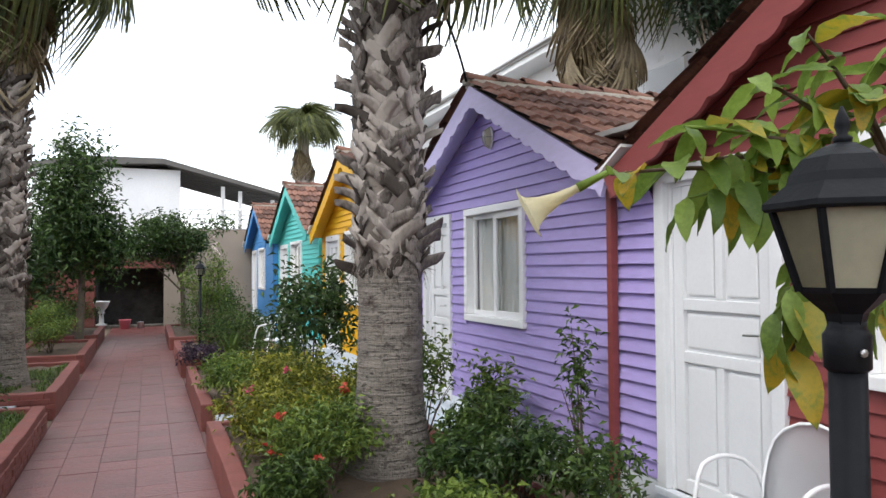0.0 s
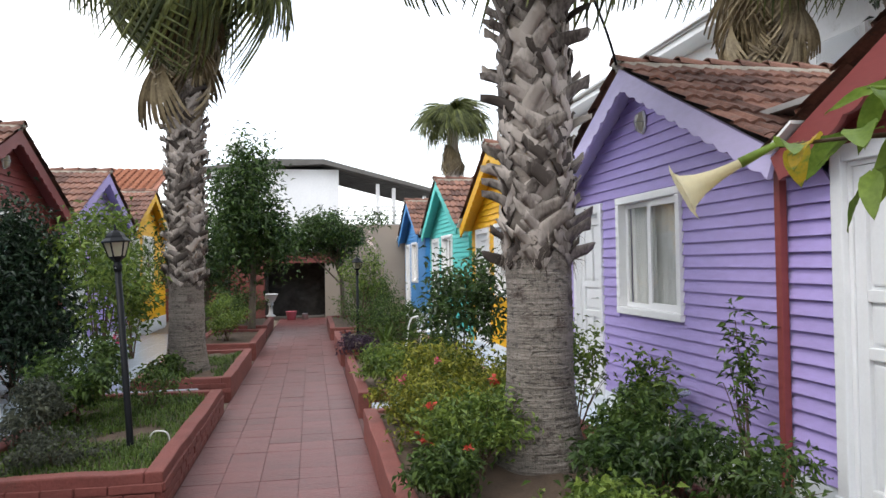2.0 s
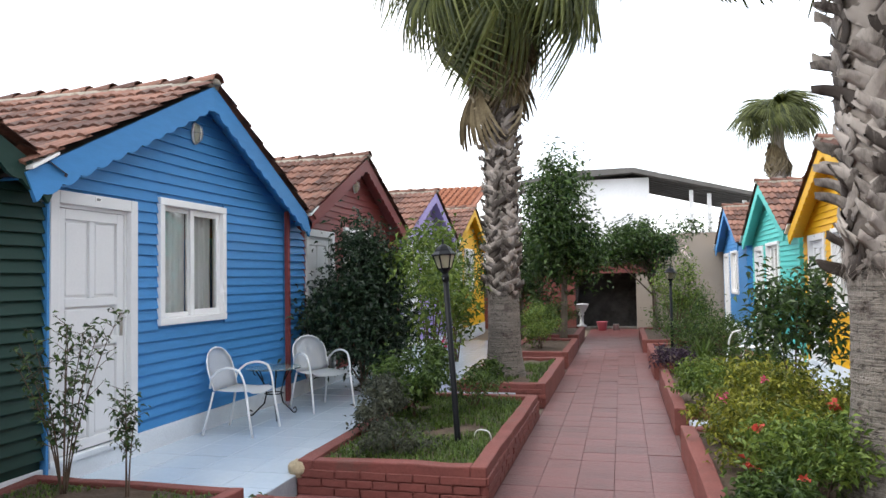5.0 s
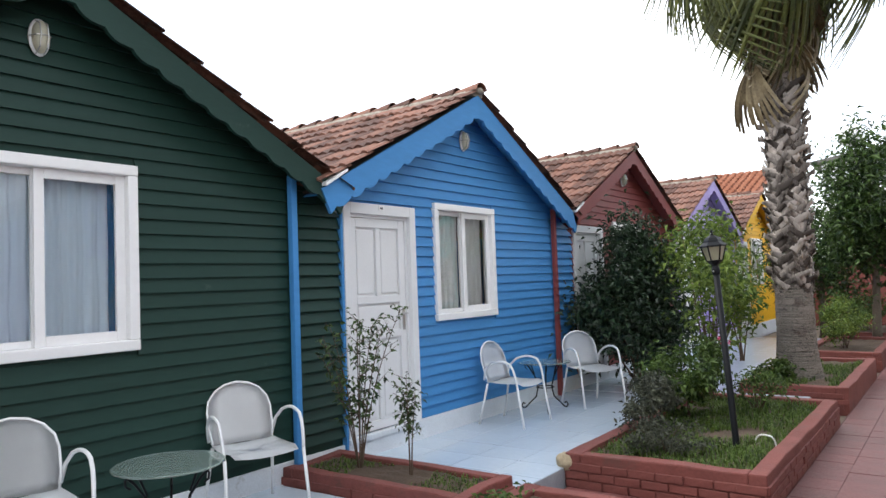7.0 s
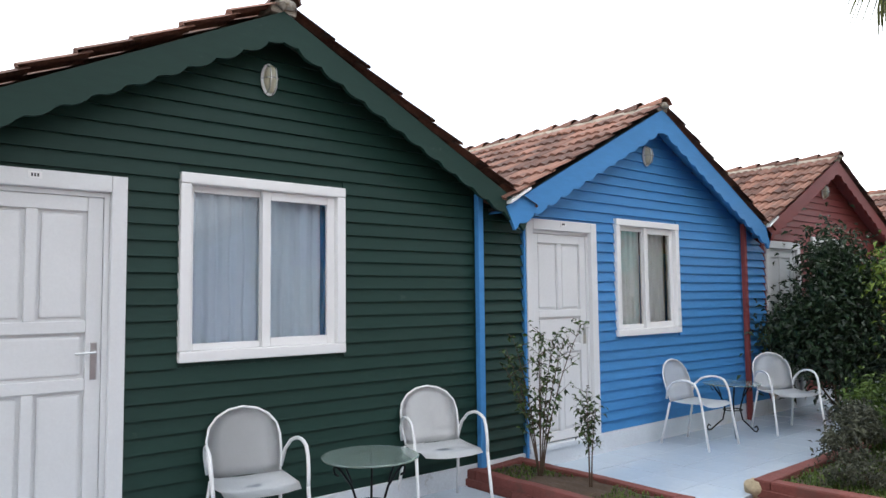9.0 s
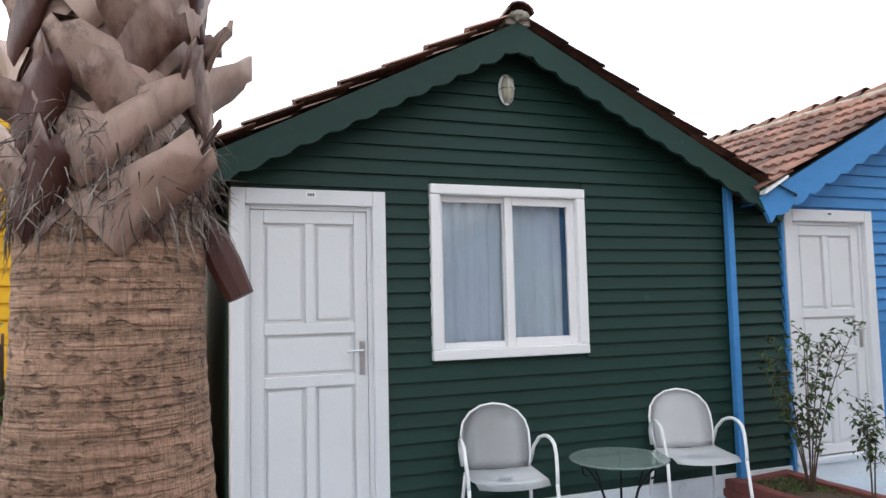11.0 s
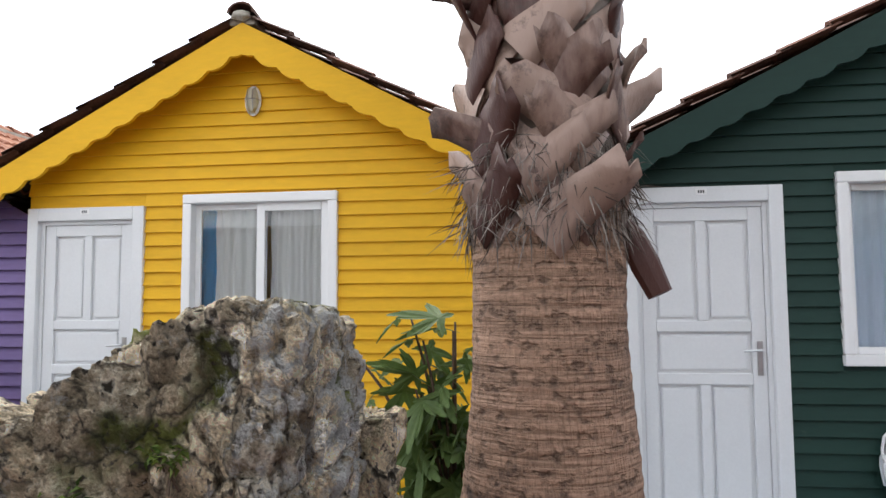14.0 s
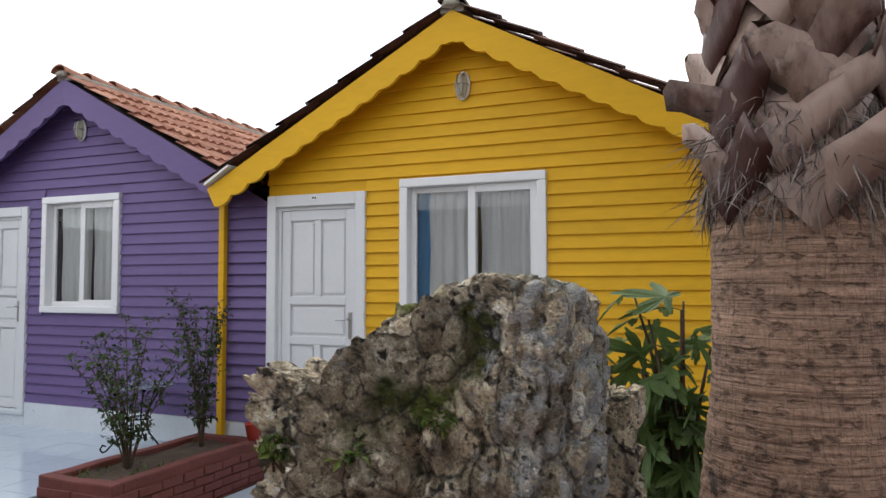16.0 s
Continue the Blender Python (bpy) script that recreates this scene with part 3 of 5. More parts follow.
cottage("teal", "turquoise weatherboarded cottage with white door and window", right_at(3.0, 16.88), 0.05, -2.3, 2.4, (-1.9, -0.9, 0.25, 2.31), (-0.5, 0.75, 1.13, 2.34), 3.58, 2.3, 1.15, depth=2.6, seed=11)
cottage("blue", "sky-blue weatherboarded cottage with white door and window", right_at(3.0, 22.1), 0.05, -2.2, 2.1, (-1.9, -0.9, 0.25, 2.31), (-0.5, 0.75, 1.13, 2.34), 3.56, 2.2, 1.12, depth=2.6, seed=12)

# ---- terraces, beds ----
def terrace(x0, x1, y0, y1, z, step=0.4):
    """A tiled platform; the tiles are pieces of it."""
    slab = solo("terrace", box(x0, x1, y0, y1, -0.1, z - 0.006), TILE_JOINT, pose(0, 0, 0), "terrace floor of pale glazed square tiles", "terrace", "terraces", kind="structure")
    nx, ny = max(1, round((x1 - x0) / step)), max(1, round((y1 - y0) / step))
    tw, td = (x1 - x0) / nx, (y1 - y0) / ny
    me = mesh_of("floor_tile", box(0.003, tw - 0.003, 0.003, td - 0.003, 0, 0.012, bevel=0.002), WHITE_TILE)
    rr = random.Random(int(100 * y0))
    for i in range(nx):
        for j in range(ny):
            t = part("floor_tile", me, None, slab)
            t.matrix_basis = pose(x0 + i * tw, y0 + j * td, z - 0.01 + rr.uniform(0, 0.0012), rr.uniform(-0.12, 0.12), rr.uniform(-0.12, 0.12))
    return slab


terrace(-4.36, -2.6, 0.72, 4.44, 0.15)
terrace(-4.35, -2.63, 5.12, 9.6, 0.155)
solo("pavement", box(-2.6, -1.11, 5.22, 5.9, -0.1, 0.012, bevel=0.004), PATH_TILE, pose(0, 0, 0), "short red cement crossing between two planters", "path", kind="structure")
terrace(-4.35, -1.5, 9.66, 10.18, 0.155)
terrace(-4.35, -2.4, 10.2, 18.2, 0.155)
terrace(-4.64, -2.6, -3.7, 0.68, 0.05)
terrace(-4.73, -2.6, -9.0, -4.44, 0.26)
terrace(0.56, 2.2, 7.8, 8.64, 0.16)
terrace(2.22, 3.0, 7.0, 20.0, 0.06)
terrace(2.3, 3.0, 1.0, 4.4, 0.075)

BRICK = mesh_of("brick", box(-0.1, 0.1, -0.012, 0.012, -0.029, 0.029, bevel=0.006), RED_WALL)


def bed(x0, x1, y0, y1, top, t=0.13, faces="", label="low red-painted brick planter wall filled with soil", fill=-0.05, z0=-0.05):
    """A walled planting bed; named faces (w e s n) show their bricks."""
    b = thing("planter", pose((x0 + x1) / 2, (y0 + y1) / 2, 0), label, "planter", "planting beds")
    hx, hy = (x1 - x0) / 2, (y1 - y0) / 2
    rr = random.Random(int(x0 * 31 + y0 * 17))
    for nm, q in (("w", (-hx, -hx + t, -hy, hy)), ("e", (hx - t, hx, -hy, hy)), ("s", (-hx + t, hx - t, -hy, -hy + t)), ("n", (-hx + t, hx - t, hy - t, hy))):
        own = box(*q, z0, top, bevel=0.014)
        long = bmesh.ops.subdivide_edges(own, edges=[e for e in own.edges if e.calc_length() > 0.5], cuts=14, use_grid_fill=True)
        for v in own.verts:
            n = noise.noise_vector(v.co * 3.1 + Vector((x0, y0, 0)) * 2)
            v.co += Vector((n.x, n.y, n.z * (1 if v.co.z > 0.1 else 0))) * 0.012
        w = part("wall", own, RED_WALL, b)
        if nm in faces:
            along_x = nm in "sn"
            L = (q[1] - q[0]) if along_x else (q[3] - q[2])
            if along_x:
                L += 2 * t
            z, r = top - 0.105, 0
            while z > 0.01:
                u = -L / 2 + (0.0 if r % 2 else -0.1)
                while u < L / 2 - 0.06:
                    c = min(max(u + 0.1, -L / 2 + 0.1), L / 2 - 0.1)
                    br = part("brick", BRICK, None, w)
                    j = rr.uniform(-0.004, 0.004)
                    if along_x:
                        br.matrix_basis = pose(c, (-hy - 0.004 if nm == "s" else hy + 0.004) + j, z, rr.uniform(-1.5, 1.5), rr.uniform(-1.5, 1.5), rr.uniform(-1, 1))
                    else:
                        br.matrix_basis = pose((-hx - 0.004 if nm == "w" else hx + 0.004) + j, c, z, rr.uniform(-1.5, 1.5), rr.uniform(-1.5, 1.5), 90 + rr.uniform(-1, 1))
                    u += 0.212
                z -= 0.067
                r += 1
    own = bmesh.new()
    n = 14
    g = [[own.verts.new((-hx + t + (2 * hx - 2 * t) * i / n, -hy + t + (2 * hy - 2 * t) * j / n, top + fill + 0.03 * noise.noise((x0 + i * 0.5, y0 + j * 0.5, 3)))) for i in range(n + 1)] for j in range(n + 1)]
    for j in range(n):
        for i in range(n):
            own.faces.new((g[j][i], g[j][i + 1], g[j + 1][i + 1], g[j + 1][i]))
    part("soil", own, SOIL, b, "dark garden soil", smooth=True)
    return b


bed(-2.62, -1.1, 5.92, 9.3, 0.28, faces="se")
bed(-2.32, -1.1, 10.2, 13.4, 0.28, faces="s")
bed(-2.32, -1.1, 14.3, 17.4, 0.28, faces="s")
bed(-2.4, -1.14, 18.3, 21.4, 0.28, faces="s")
bed(-4.33, -2.62, 4.46, 5.1, 0.29, t=0.1, faces="se", fill=-0.03)
bed(-4.62, -3.03, -4.42, -3.74, 0.4, t=0.1, faces="ne", fill=-0.04)
bed(-2.58, -1.09, -5.0, 5.2, 0.22)
bed(0.41, 2.28, 0.7, 7.77, 0.28)
bed(0.42, 2.2, 8.67, 11.95, 0.28)
bed(0.38, 2.2, 12.8, 16.2, 0.28)
bed(0.32, 2.2, 17.0, 21.0, 0.28)
stone = bmesh.new()
bmesh.ops.create_icosphere(stone, subdivisions=3, radius=1)
for v in stone.verts:
    v.co = Vector((v.co.x * 0.09, v.co.y * 0.06, v.co.z * 0.075)) * (1 + 0.25 * noise.noise(v.co * 1.7))
ROCK_PALE = mat("pale_rubble", (0.4, 0.33, 0.22), rough=0.9, var=0.3, scale=12, bump=0.7)
solo("corner_stone", stone, ROCK_PALE, pose(-2.62, 5.95, 0.2), "pale rough stone at the corner of a planter wall", "stone", smooth=True)

# ---- leaves and plants ----
def leaf_stuff(name, color, tint, var=0.35, trans=0.3, rough=0.5):
    return mat(name, color, rough=rough, var=var, scale=3, fine=30, bump=0.1, tint=tint, island=0.9, trans=trans, spec=0.35)


LEAF = {
    "mid": leaf_stuff("green_leaf", (0.035, 0.075, 0.018), (0.1, 0.16, 0.035)),
    "dark": leaf_stuff("dark_leaf", (0.012, 0.03, 0.016), (0.035, 0.065, 0.03), rough=0.35, trans=0.12),
    "yellow": leaf_stuff("yellowish_leaf", (0.09, 0.13, 0.02), (0.3, 0.3, 0.04)),
    "light": leaf_stuff("light_leaf", (0.06, 0.12, 0.02), (0.19, 0.26, 0.05)),
    "grey": leaf_stuff("dusty_leaf", (0.05, 0.06, 0.045), (0.11, 0.12, 0.08)),
    "violet": leaf_stuff("violet_leaf", (0.03, 0.018, 0.035), (0.09, 0.06, 0.1)),
    "grass": leaf_stuff("grass_blade", (0.04, 0.085, 0.015), (0.13, 0.2, 0.04)),
    "citrus": leaf_stuff("citrus_leaf", (0.022, 0.052, 0.016), (0.08, 0.135, 0.035), rough=0.35),
    "fig": leaf_stuff("fig_leaf", (0.04, 0.085, 0.022), (0.11, 0.17, 0.05)),
    "pink": mat("pink_petal", (0.62, 0.1, 0.2), rough=0.6, var=0.25, trans=0.3, island=0.6),
    "red": mat("red_petal", (0.4, 0.05, 0.03), rough=0.6, var=0.25, trans=0.3, island=0.6),
    "white": mat("white_petal", (0.75, 0.62, 0.6), rough=0.6, var=0.15, trans=0.3, island=0.5),
}
BARK = mat("grey_brown_bark", (0.12, 0.095, 0.07), rough=0.9, var=0.35, scale=8, bump=0.8)
TWIG = mat("brown_twig", (0.085, 0.055, 0.035), rough=0.85, var=0.3, scale=10, bump=0.4)


def leaves_mesh(name, places, size, material, rng, aspect=0.42, droop=0.3, fold=0.18):
    """Many small folded leaves, each an island of four triangles."""
    n = len(places)
    p = np.array(places, float)
    yaw = rng.uniform(0, 2 * math.pi, n)
    pitch = rng.normal(-droop, 0.5, n)
    roll = rng.normal(0, 0.6, n)
    s = size * rng.uniform(0.6, 1.25, n)
    d = np.stack([np.cos(yaw) * np.cos(pitch), np.sin(yaw) * np.cos(pitch), np.sin(pitch)], 1)
    side = np.stack([-np.sin(yaw), np.cos(yaw), np.zeros(n)], 1)
    up = np.cross(d, side)
    side = side * np.cos(roll)[:, None] + up * np.sin(roll)[:, None]
    up = np.cross(d, side)
    w = (s * aspect / 2)[:, None]
    s = s[:, None]
    v = np.stack([p, p + d * s * 0.45 + side * w + up * s * fold, p + d * s * 0.5, p + d * s * 0.45 - side * w + up * s * fold, p + d * s - up * s * 0.15], 1).reshape(-1, 3)
    f = np.array([[0, 1, 2], [0, 2, 3], [2, 1, 4], [3, 2, 4]])
    faces = (f[None] + 5 * np.arange(n)[:, None, None]).reshape(-1, 3)
    me = bpy.data.meshes.new(name)
    me.from_pydata(v.tolist(), [], faces.tolist())
    me.materials.append(material)
    return me


def cloud(rng, n, centre, radii, hollow=0.45, clumps=14):
    """Points in uneven clumps inside an ellipsoid."""
    c = rng.normal(size=(clumps, 3))
    c /= np.linalg.norm(c, axis=1)[:, None]
    c *= rng.uniform(hollow, 1.0, (clumps, 1))
    k = rng.integers(0, clumps, n)
    q = c[k] + rng.normal(size=(n, 3)) * 0.2
    return q * np.array(radii) + np.array(centre)


def shrub(x, y, z, h, rx, ry, n, size, leaf, label, category="shrub", seed=0, stems=7, low=0.2, blooms=None, bloom_n=6, aspect=0.42, hollow=0.4, group="garden shrubs", name="shrub", clumps=16):
    """A bush: stems from one root and a loose crown of leaves between low*h and h."""
    rng = np.random.default_rng(seed + 11)
    t = thing(name, pose(x, y, z), label, category, group)
    cz, rz = h * (1 + low) / 2, h * (1 - low) / 2
    pts = cloud(rng, n, (0, 0, cz), (rx, ry, rz), hollow, clumps)
    pts[:, 2] = np.maximum(pts[:, 2], 0.02)
    st = bmesh.new()
    for k in range(stems):
        a = rng.uniform(0, 6.28)
        tip = pts[rng.integers(0, n)]
        r = 0.0035 + 0.0045 * h
        tube(arc((0.03 * math.cos(a), 0.03 * math.sin(a), -0.03), (0.35 * tip[0], 0.35 * tip[1], 0.6 * tip[2]), tip, 5), [r, r * 0.9, r * 0.75, r * 0.6, r * 0.45, r * 0.3], 5, st)
    part("woody_frame", st, TWIG, t, kind="stuff")
    part("leaves", leaves_mesh("leaves", pts, size, LEAF[leaf], rng, aspect), None, t, kind="stuff")
    if blooms:
        fl = []
        pick = sorted(range(n), key=lambda i: -(pts[i][2] + 0.3 * np.hypot(*pts[i][:2])))
        for i in rng.choice(pick[: max(bloom_n * 6, 20)], bloom_n, replace=False):
            fl += list(pts[i] + rng.normal(size=(12, 3)) * 0.014)
        part("blossom", leaves_mesh("blossom", fl, 0.038, LEAF[blooms], rng, 0.9, -0.4), None, t, {"pink": "pink blossoms", "red": "red blossoms", "white": "pale blossoms"}[blooms])
    return t


def sapling(x, y, z, h, spread, stems, label, seed, bare=0.25, leaf="citrus", size=0.05):
    """A thin young shrub: a few upright stems with short side twigs, small leaves set along them."""
    rng = np.random.default_rng(seed)
    t = thing("sapling", pose(x, y, z), label, "shrub", "thin young shrubs")
    pts = []
    for k in range(stems):
        a = 2.4 * k + rng.uniform(-0.4, 0.4)
        reach = spread * rng.uniform(0.35, 1.0)
        tip = Vector((reach * math.cos(a), reach * math.sin(a), h * rng.uniform(0.68, 1.0)))
        way = arc((0.012 * math.cos(a), 0.012 * math.sin(a), -0.03), (0.25 * tip.x, 0.25 * tip.y, 0.55 * tip.z), tip, 12)
        stem = part("stem", tube(way, [0.007 - 0.0004 * i for i in range(13)], 5), TWIG, t, smooth=True)
        twigs = bmesh.new()
        for i in range(2, 13):
            if way[i].z < bare * h:
                continue
            for _ in range(2):
                b = rng.uniform(0, 6.28)
                d = Vector((math.cos(b), math.sin(b), rng.uniform(0.3, 1.1))) * rng.uniform(0.04, 0.13)
                tube([way[i], way[i] + d * 0.5, way[i] + d], [0.0028, 0.0022, 0.0012], 4, twigs)
                pts += [tuple(way[i] + d * f + Vector(rng.normal(size=3) * 0.008)) for f in (0.15, 0.45, 0.7, 1.0)]
        part("twigwork", twigs, TWIG, stem, kind="stuff")
    part("leaves", leaves_mesh("leaves", pts, size, LEAF[leaf], rng, 0.5), None, t, kind="stuff")
    return t


def grass(x0, x1, y0, y1, z, n, h, label, seed, leaf="grass"):
    rng = np.random.default_rng(seed)
    p = np.stack([rng.uniform(x0, x1, n), rng.uniform(y0, y1, n), np.full(n, z)], 1)
    keep = np.array([noise.noise((a * 1.6, b * 1.6, seed)) > -0.25 for a, b, _ in p])
    p = p[keep]
    n = len(p)
    yaw, lean, hh = rng.uniform(0, 6.28, n), rng.uniform(0.2, 0.9, n), h * rng.uniform(0.5, 1.3, n)
    side = np.stack([-np.sin(yaw), np.cos(yaw), 0 * yaw], 1) * 0.004
    tip = np.stack([np.cos(yaw) * lean, np.sin(yaw) * lean, 1 - lean * 0.5], 1) * hh[:, None]
    mid = np.stack([np.cos(yaw) * lean * 0.3, np.sin(yaw) * lean * 0.3, np.full(n, 0.6)], 1) * hh[:, None]
    v = np.stack([p - side, p + side, p + mid + side, p + mid - side, p + tip], 1).reshape(-1, 3)
    k = 5 * np.arange(n)[:, None]
    faces = [tuple(r) for r in (k + np.array([[0, 1, 2, 3]])).tolist()] + [tuple(r) for r in (k + np.array([[3, 2, 4]])).tolist()]
    me = bpy.data.meshes.new("grass")
    me.from_pydata(v.tolist(), [], faces)
    me.materials.append(LEAF[leaf])
    return tagged(new("grass", me), label, "grass", kind="stuff")


# west beds
shrub(-3.7, 10.3, 0.15, 2.35, 0.74, 0.98, 15000, 0.1, "dark", "dense dark evergreen bush beside the blue cottage", seed=1, low=0.05, stems=9, clumps=40)
shrub(-2.35, 9.0, 0.25, 1.85, 0.5, 0.55, 1500, 0.095, "light", "loose yellow-green shrub in the planter", seed=2, low=0.35, clumps=22)
shrub(-2.7, 10.3, 0.15, 2.3, 0.6, 0.6, 1400, 0.1, "light", "tall loose yellow-green shrub by the red cottage", seed=3, low=0.5, clumps=20)
shrub(-2.25, 7.9, 0.24, 0.75, 0.36, 0.6, 2200, 0.08, "mid", "rose bush with one pink bloom in the planter", "rose bush", seed=4, blooms="pink", bloom_n=2)
shrub(-2.35, 7.0, 0.24, 0.5, 0.25, 0.5, 2000, 0.06, "grey", "low dusty-green bush in the planter", seed=5)
shrub(-1.95, 6.4, 0.23, 0.28, 0.4, 0.28, 1100, 0.045, "grey", "low spreading herb in the planter", seed=6, low=0.05)
shrub(-1.75, 8.6, 0.24, 0.45, 0.3, 0.4, 600, 0.06, "mid", "low leafy plant in the planter", seed=7)
grass(-2.45, -1.25, 6.0, 9.2, 0.225, 9000, 0.075, "short green grass in the planter", 5)
grass(-2.2, -1.25, 10.35, 13.2, 0.225, 4000, 0.075, "short green grass in the planter", 6)
shrub(-1.95, 10.65, 0.24, 0.3, 0.28, 0.2, 500, 0.09, "mid", "low dark leafy plant under the palm", seed=8, low=0.1)
shrub(-1.75, 15.4, 0.24, 0.85, 0.45, 0.9, 2200, 0.075, "light", "rounded green bush in the planter", seed=9)
shrub(-1.85, 17.2, 0.24, 1.0, 0.4, 0.6, 1200, 0.075, "mid", "green bush in the planter", seed=10)
shrub(-1.8, 19.8, 0.24, 0.8, 0.45, 1.0, 1500, 0.08, "mid", "green bush in the planter", seed=12)
shrub(-3.1, 13.6, 0.15, 2.1, 0.45, 0.6, 900, 0.09, "light", "loose shrub before the violet cottage", seed=13, low=0.4)
grass(-4.2, -2.75, 4.58, 4.98, 0.25, 1100, 0.05, "sparse grass in the narrow planter", 7)
sapling(-3.82, 4.8, 0.26, 1.22, 0.4, 8, "thin young shrub with small dark leaves in the narrow planter", 14, size=0.055)
sapling(-3.35, 4.84, 0.26, 0.72, 0.07, 3, "small thin young shrub with dark leaves", 15, bare=0.38)
sapling(-3.5, -4.1, 0.36, 1.1, 0.45, 11, "thin spreading young shrub with small dusty leaves", 16, bare=0.15)
sapling(-4.32, -4.15, 0.36, 1.3, 0.34, 10, "thin spreading young shrub with small dusty leaves", 17, bare=0.12)
grass(-4.5, -3.15, -4.3, -3.86, 0.36, 250, 0.05, "sparse grass in the narrow planter", 8)
shrub(-2.1, -2.6, 0.17, 0.36, 0.35, 0.8, 700, 0.08, "light", "low leafy plants in the planter", seed=18, low=0.1)
shrub(-2.2, 3.9, 0.17, 0.3, 0.3, 0.6, 500, 0.06, "mid", "low leafy plants in the planter", seed=19, low=0.1)
# east beds
for k, (x, y, h, r, col, nn) in enumerate(((0.95, 6.3, 0.55, 0.4, "yellow", 1500), (1.15, 7.1, 0.7, 0.42, "yellow", 1700), (0.75, 7.2, 0.4, 0.25, "yellow", 700), (1.05, 5.5, 0.5, 0.4, "light", 1300), (0.72, 5.1, 0.35, 0.22, "mid", 700), (1.75, 7.0, 0.6, 0.35, "yellow", 1000))):
    shrub(x, y, 0.24, h * 1.1, r * 1.1, r * 1.1, int(nn * 2.2), 0.06, col, "low yellow-green ornamental shrub in the planter" if col == "yellow" else "low green flowering plant in the planter", seed=30 + k, low=0.05, blooms="pink" if k == 0 else "red" if k in (3, 4) else None, bloom_n=2)
for k, (x, y, h, r, nn) in enumerate(((2.15, 5.25, 0.62, 0.38, 1100), (2.5, 5.9, 0.66, 0.3, 800), (2.0, 4.6, 0.5, 0.35, 900), (2.72, 4.95, 1.2, 0.14, 170), (2.15, 6.55, 0.95, 0.26, 420), (1.75, 4.9, 0.4, 0.3, 700), (2.35, 4.3, 0.45, 0.35, 600), (1.5, 4.3, 0.3, 0.35, 500))):
    shrub(x, y, 0.24, h, r, r, int(nn * 1.5), 0.07, ("mid", "light", "citrus")[k % 3], "leafy rose bush against the lilac cottage", "rose bush", seed=40 + k, low=0.1, hollow=0.2, clumps=26)
shrub(1.6, 8.75, 0.25, 1.55, 0.5, 0.5, 1700, 0.11, "citrus", "dark glossy citrus shrub in the planter", seed=50, low=0.28, stems=6, clumps=26)
for k, (x, y, h, r, col) in enumerate(((0.85, 9.2, 0.42, 0.35, "light"), (1.3, 9.7, 0.4, 0.4, "yellow"), (0.9, 10.4, 0.42, 0.4, "light"), (1.6, 10.6, 0.5, 0.4, "mid"), (1.5, 13.4, 0.7, 0.5, "mid"), (1.1, 14.6, 0.8, 0.5, "mid"), (1.6, 15.4, 0.9, 0.5, "mid"), (1.2, 18.0, 1.0, 0.6, "mid"), (1.5, 19.6, 1.2, 0.6, "mid"))):
    shrub(x, y, 0.24, h, r * 1.1, r * 1.1, 2000, 0.065, col, "low green shrub in the planter", seed=60 + k, low=0.05)
shrub(0.62, 11.8, 0.24, 0.42, 0.3, 0.25, 900, 0.06, "violet", "low plant with dark violet leaves", seed=75, low=0.05)
shrub(0.95, 15.6, 0.25, 1.9, 0.5, 0.5, 1500, 0.075, "light", "tall rose bush with pale blooms", "rose bush", seed=76, low=0.3, blooms="white", bloom_n=7)
spiky = thing("spiky_plant", pose(0.98, 11.25, 0.24), "tuft of long upright green leaves", "plant")
rng = np.random.default_rng(3)
for k in range(16):
    a, r = rng.uniform(0, 6.28), rng.uniform(0.1, 0.3)
    own = bmesh.new()
    pts = arc((0, 0, 0), (0.2 * r * math.cos(a), 0.2 * r * math.sin(a), 0.4), (r * math.cos(a), r * math.sin(a), rng.uniform(0.4, 0.65)), 5)
    s = Vector((-math.sin(a), math.cos(a), 0))
    vv = [(own.verts.new(p - s * w), own.verts.new(p + Vector((0, 0, -0.01))), own.verts.new(p + s * w)) for p, w in zip(pts, (0.012, 0.022, 0.026, 0.022, 0.014, 0.002))]
    for p, q in zip(vv, vv[1:]):
        own.faces.new((p[0], p[1], q[1], q[0]))
        own.faces.new((p[1], p[2], q[2], q[1]))
    part("leaf", own, LEAF["light"], spiky, smooth=True)


# ---- trees ----
def tree(x, y, h, crown_c, crown_r, n, size, leaf, label, seed, trunk_r=0.08):
    rng = np.random.default_rng(seed)
    t = thing("tree", pose(x, y, 0), label, "tree", "garden trees")
    tr = bmesh.new()
    top = Vector(crown_c)
    tube(arc((0, 0, -0.05), (0.05, 0.02, top.z * 0.4), top * 0.9, 6), [trunk_r * q for q in (1.2, 1.0, 0.9, 0.8, 0.7, 0.55, 0.4)], 8, tr)
    part("trunk", tr, BARK, t, smooth=True)
    pts = cloud(rng, n, crown_c, crown_r, 0.35, 34)
    lm = bmesh.new()
    for k in range(14):
        tip = Vector(pts[rng.integers(0, n)])
        b = top * rng.uniform(0.45, 0.85)
        tube(arc(b, (b + tip) / 2 + Vector((0, 0, 0.2)), tip, 4), [trunk_r * q for q in (0.4, 0.3, 0.22, 0.15, 0.06)], 5, lm)
    part("branchwork", lm, BARK, t, kind="stuff")
    part("crown", leaves_mesh("crown", pts, size, LEAF[leaf], rng), None, t, kind="stuff")
    return t


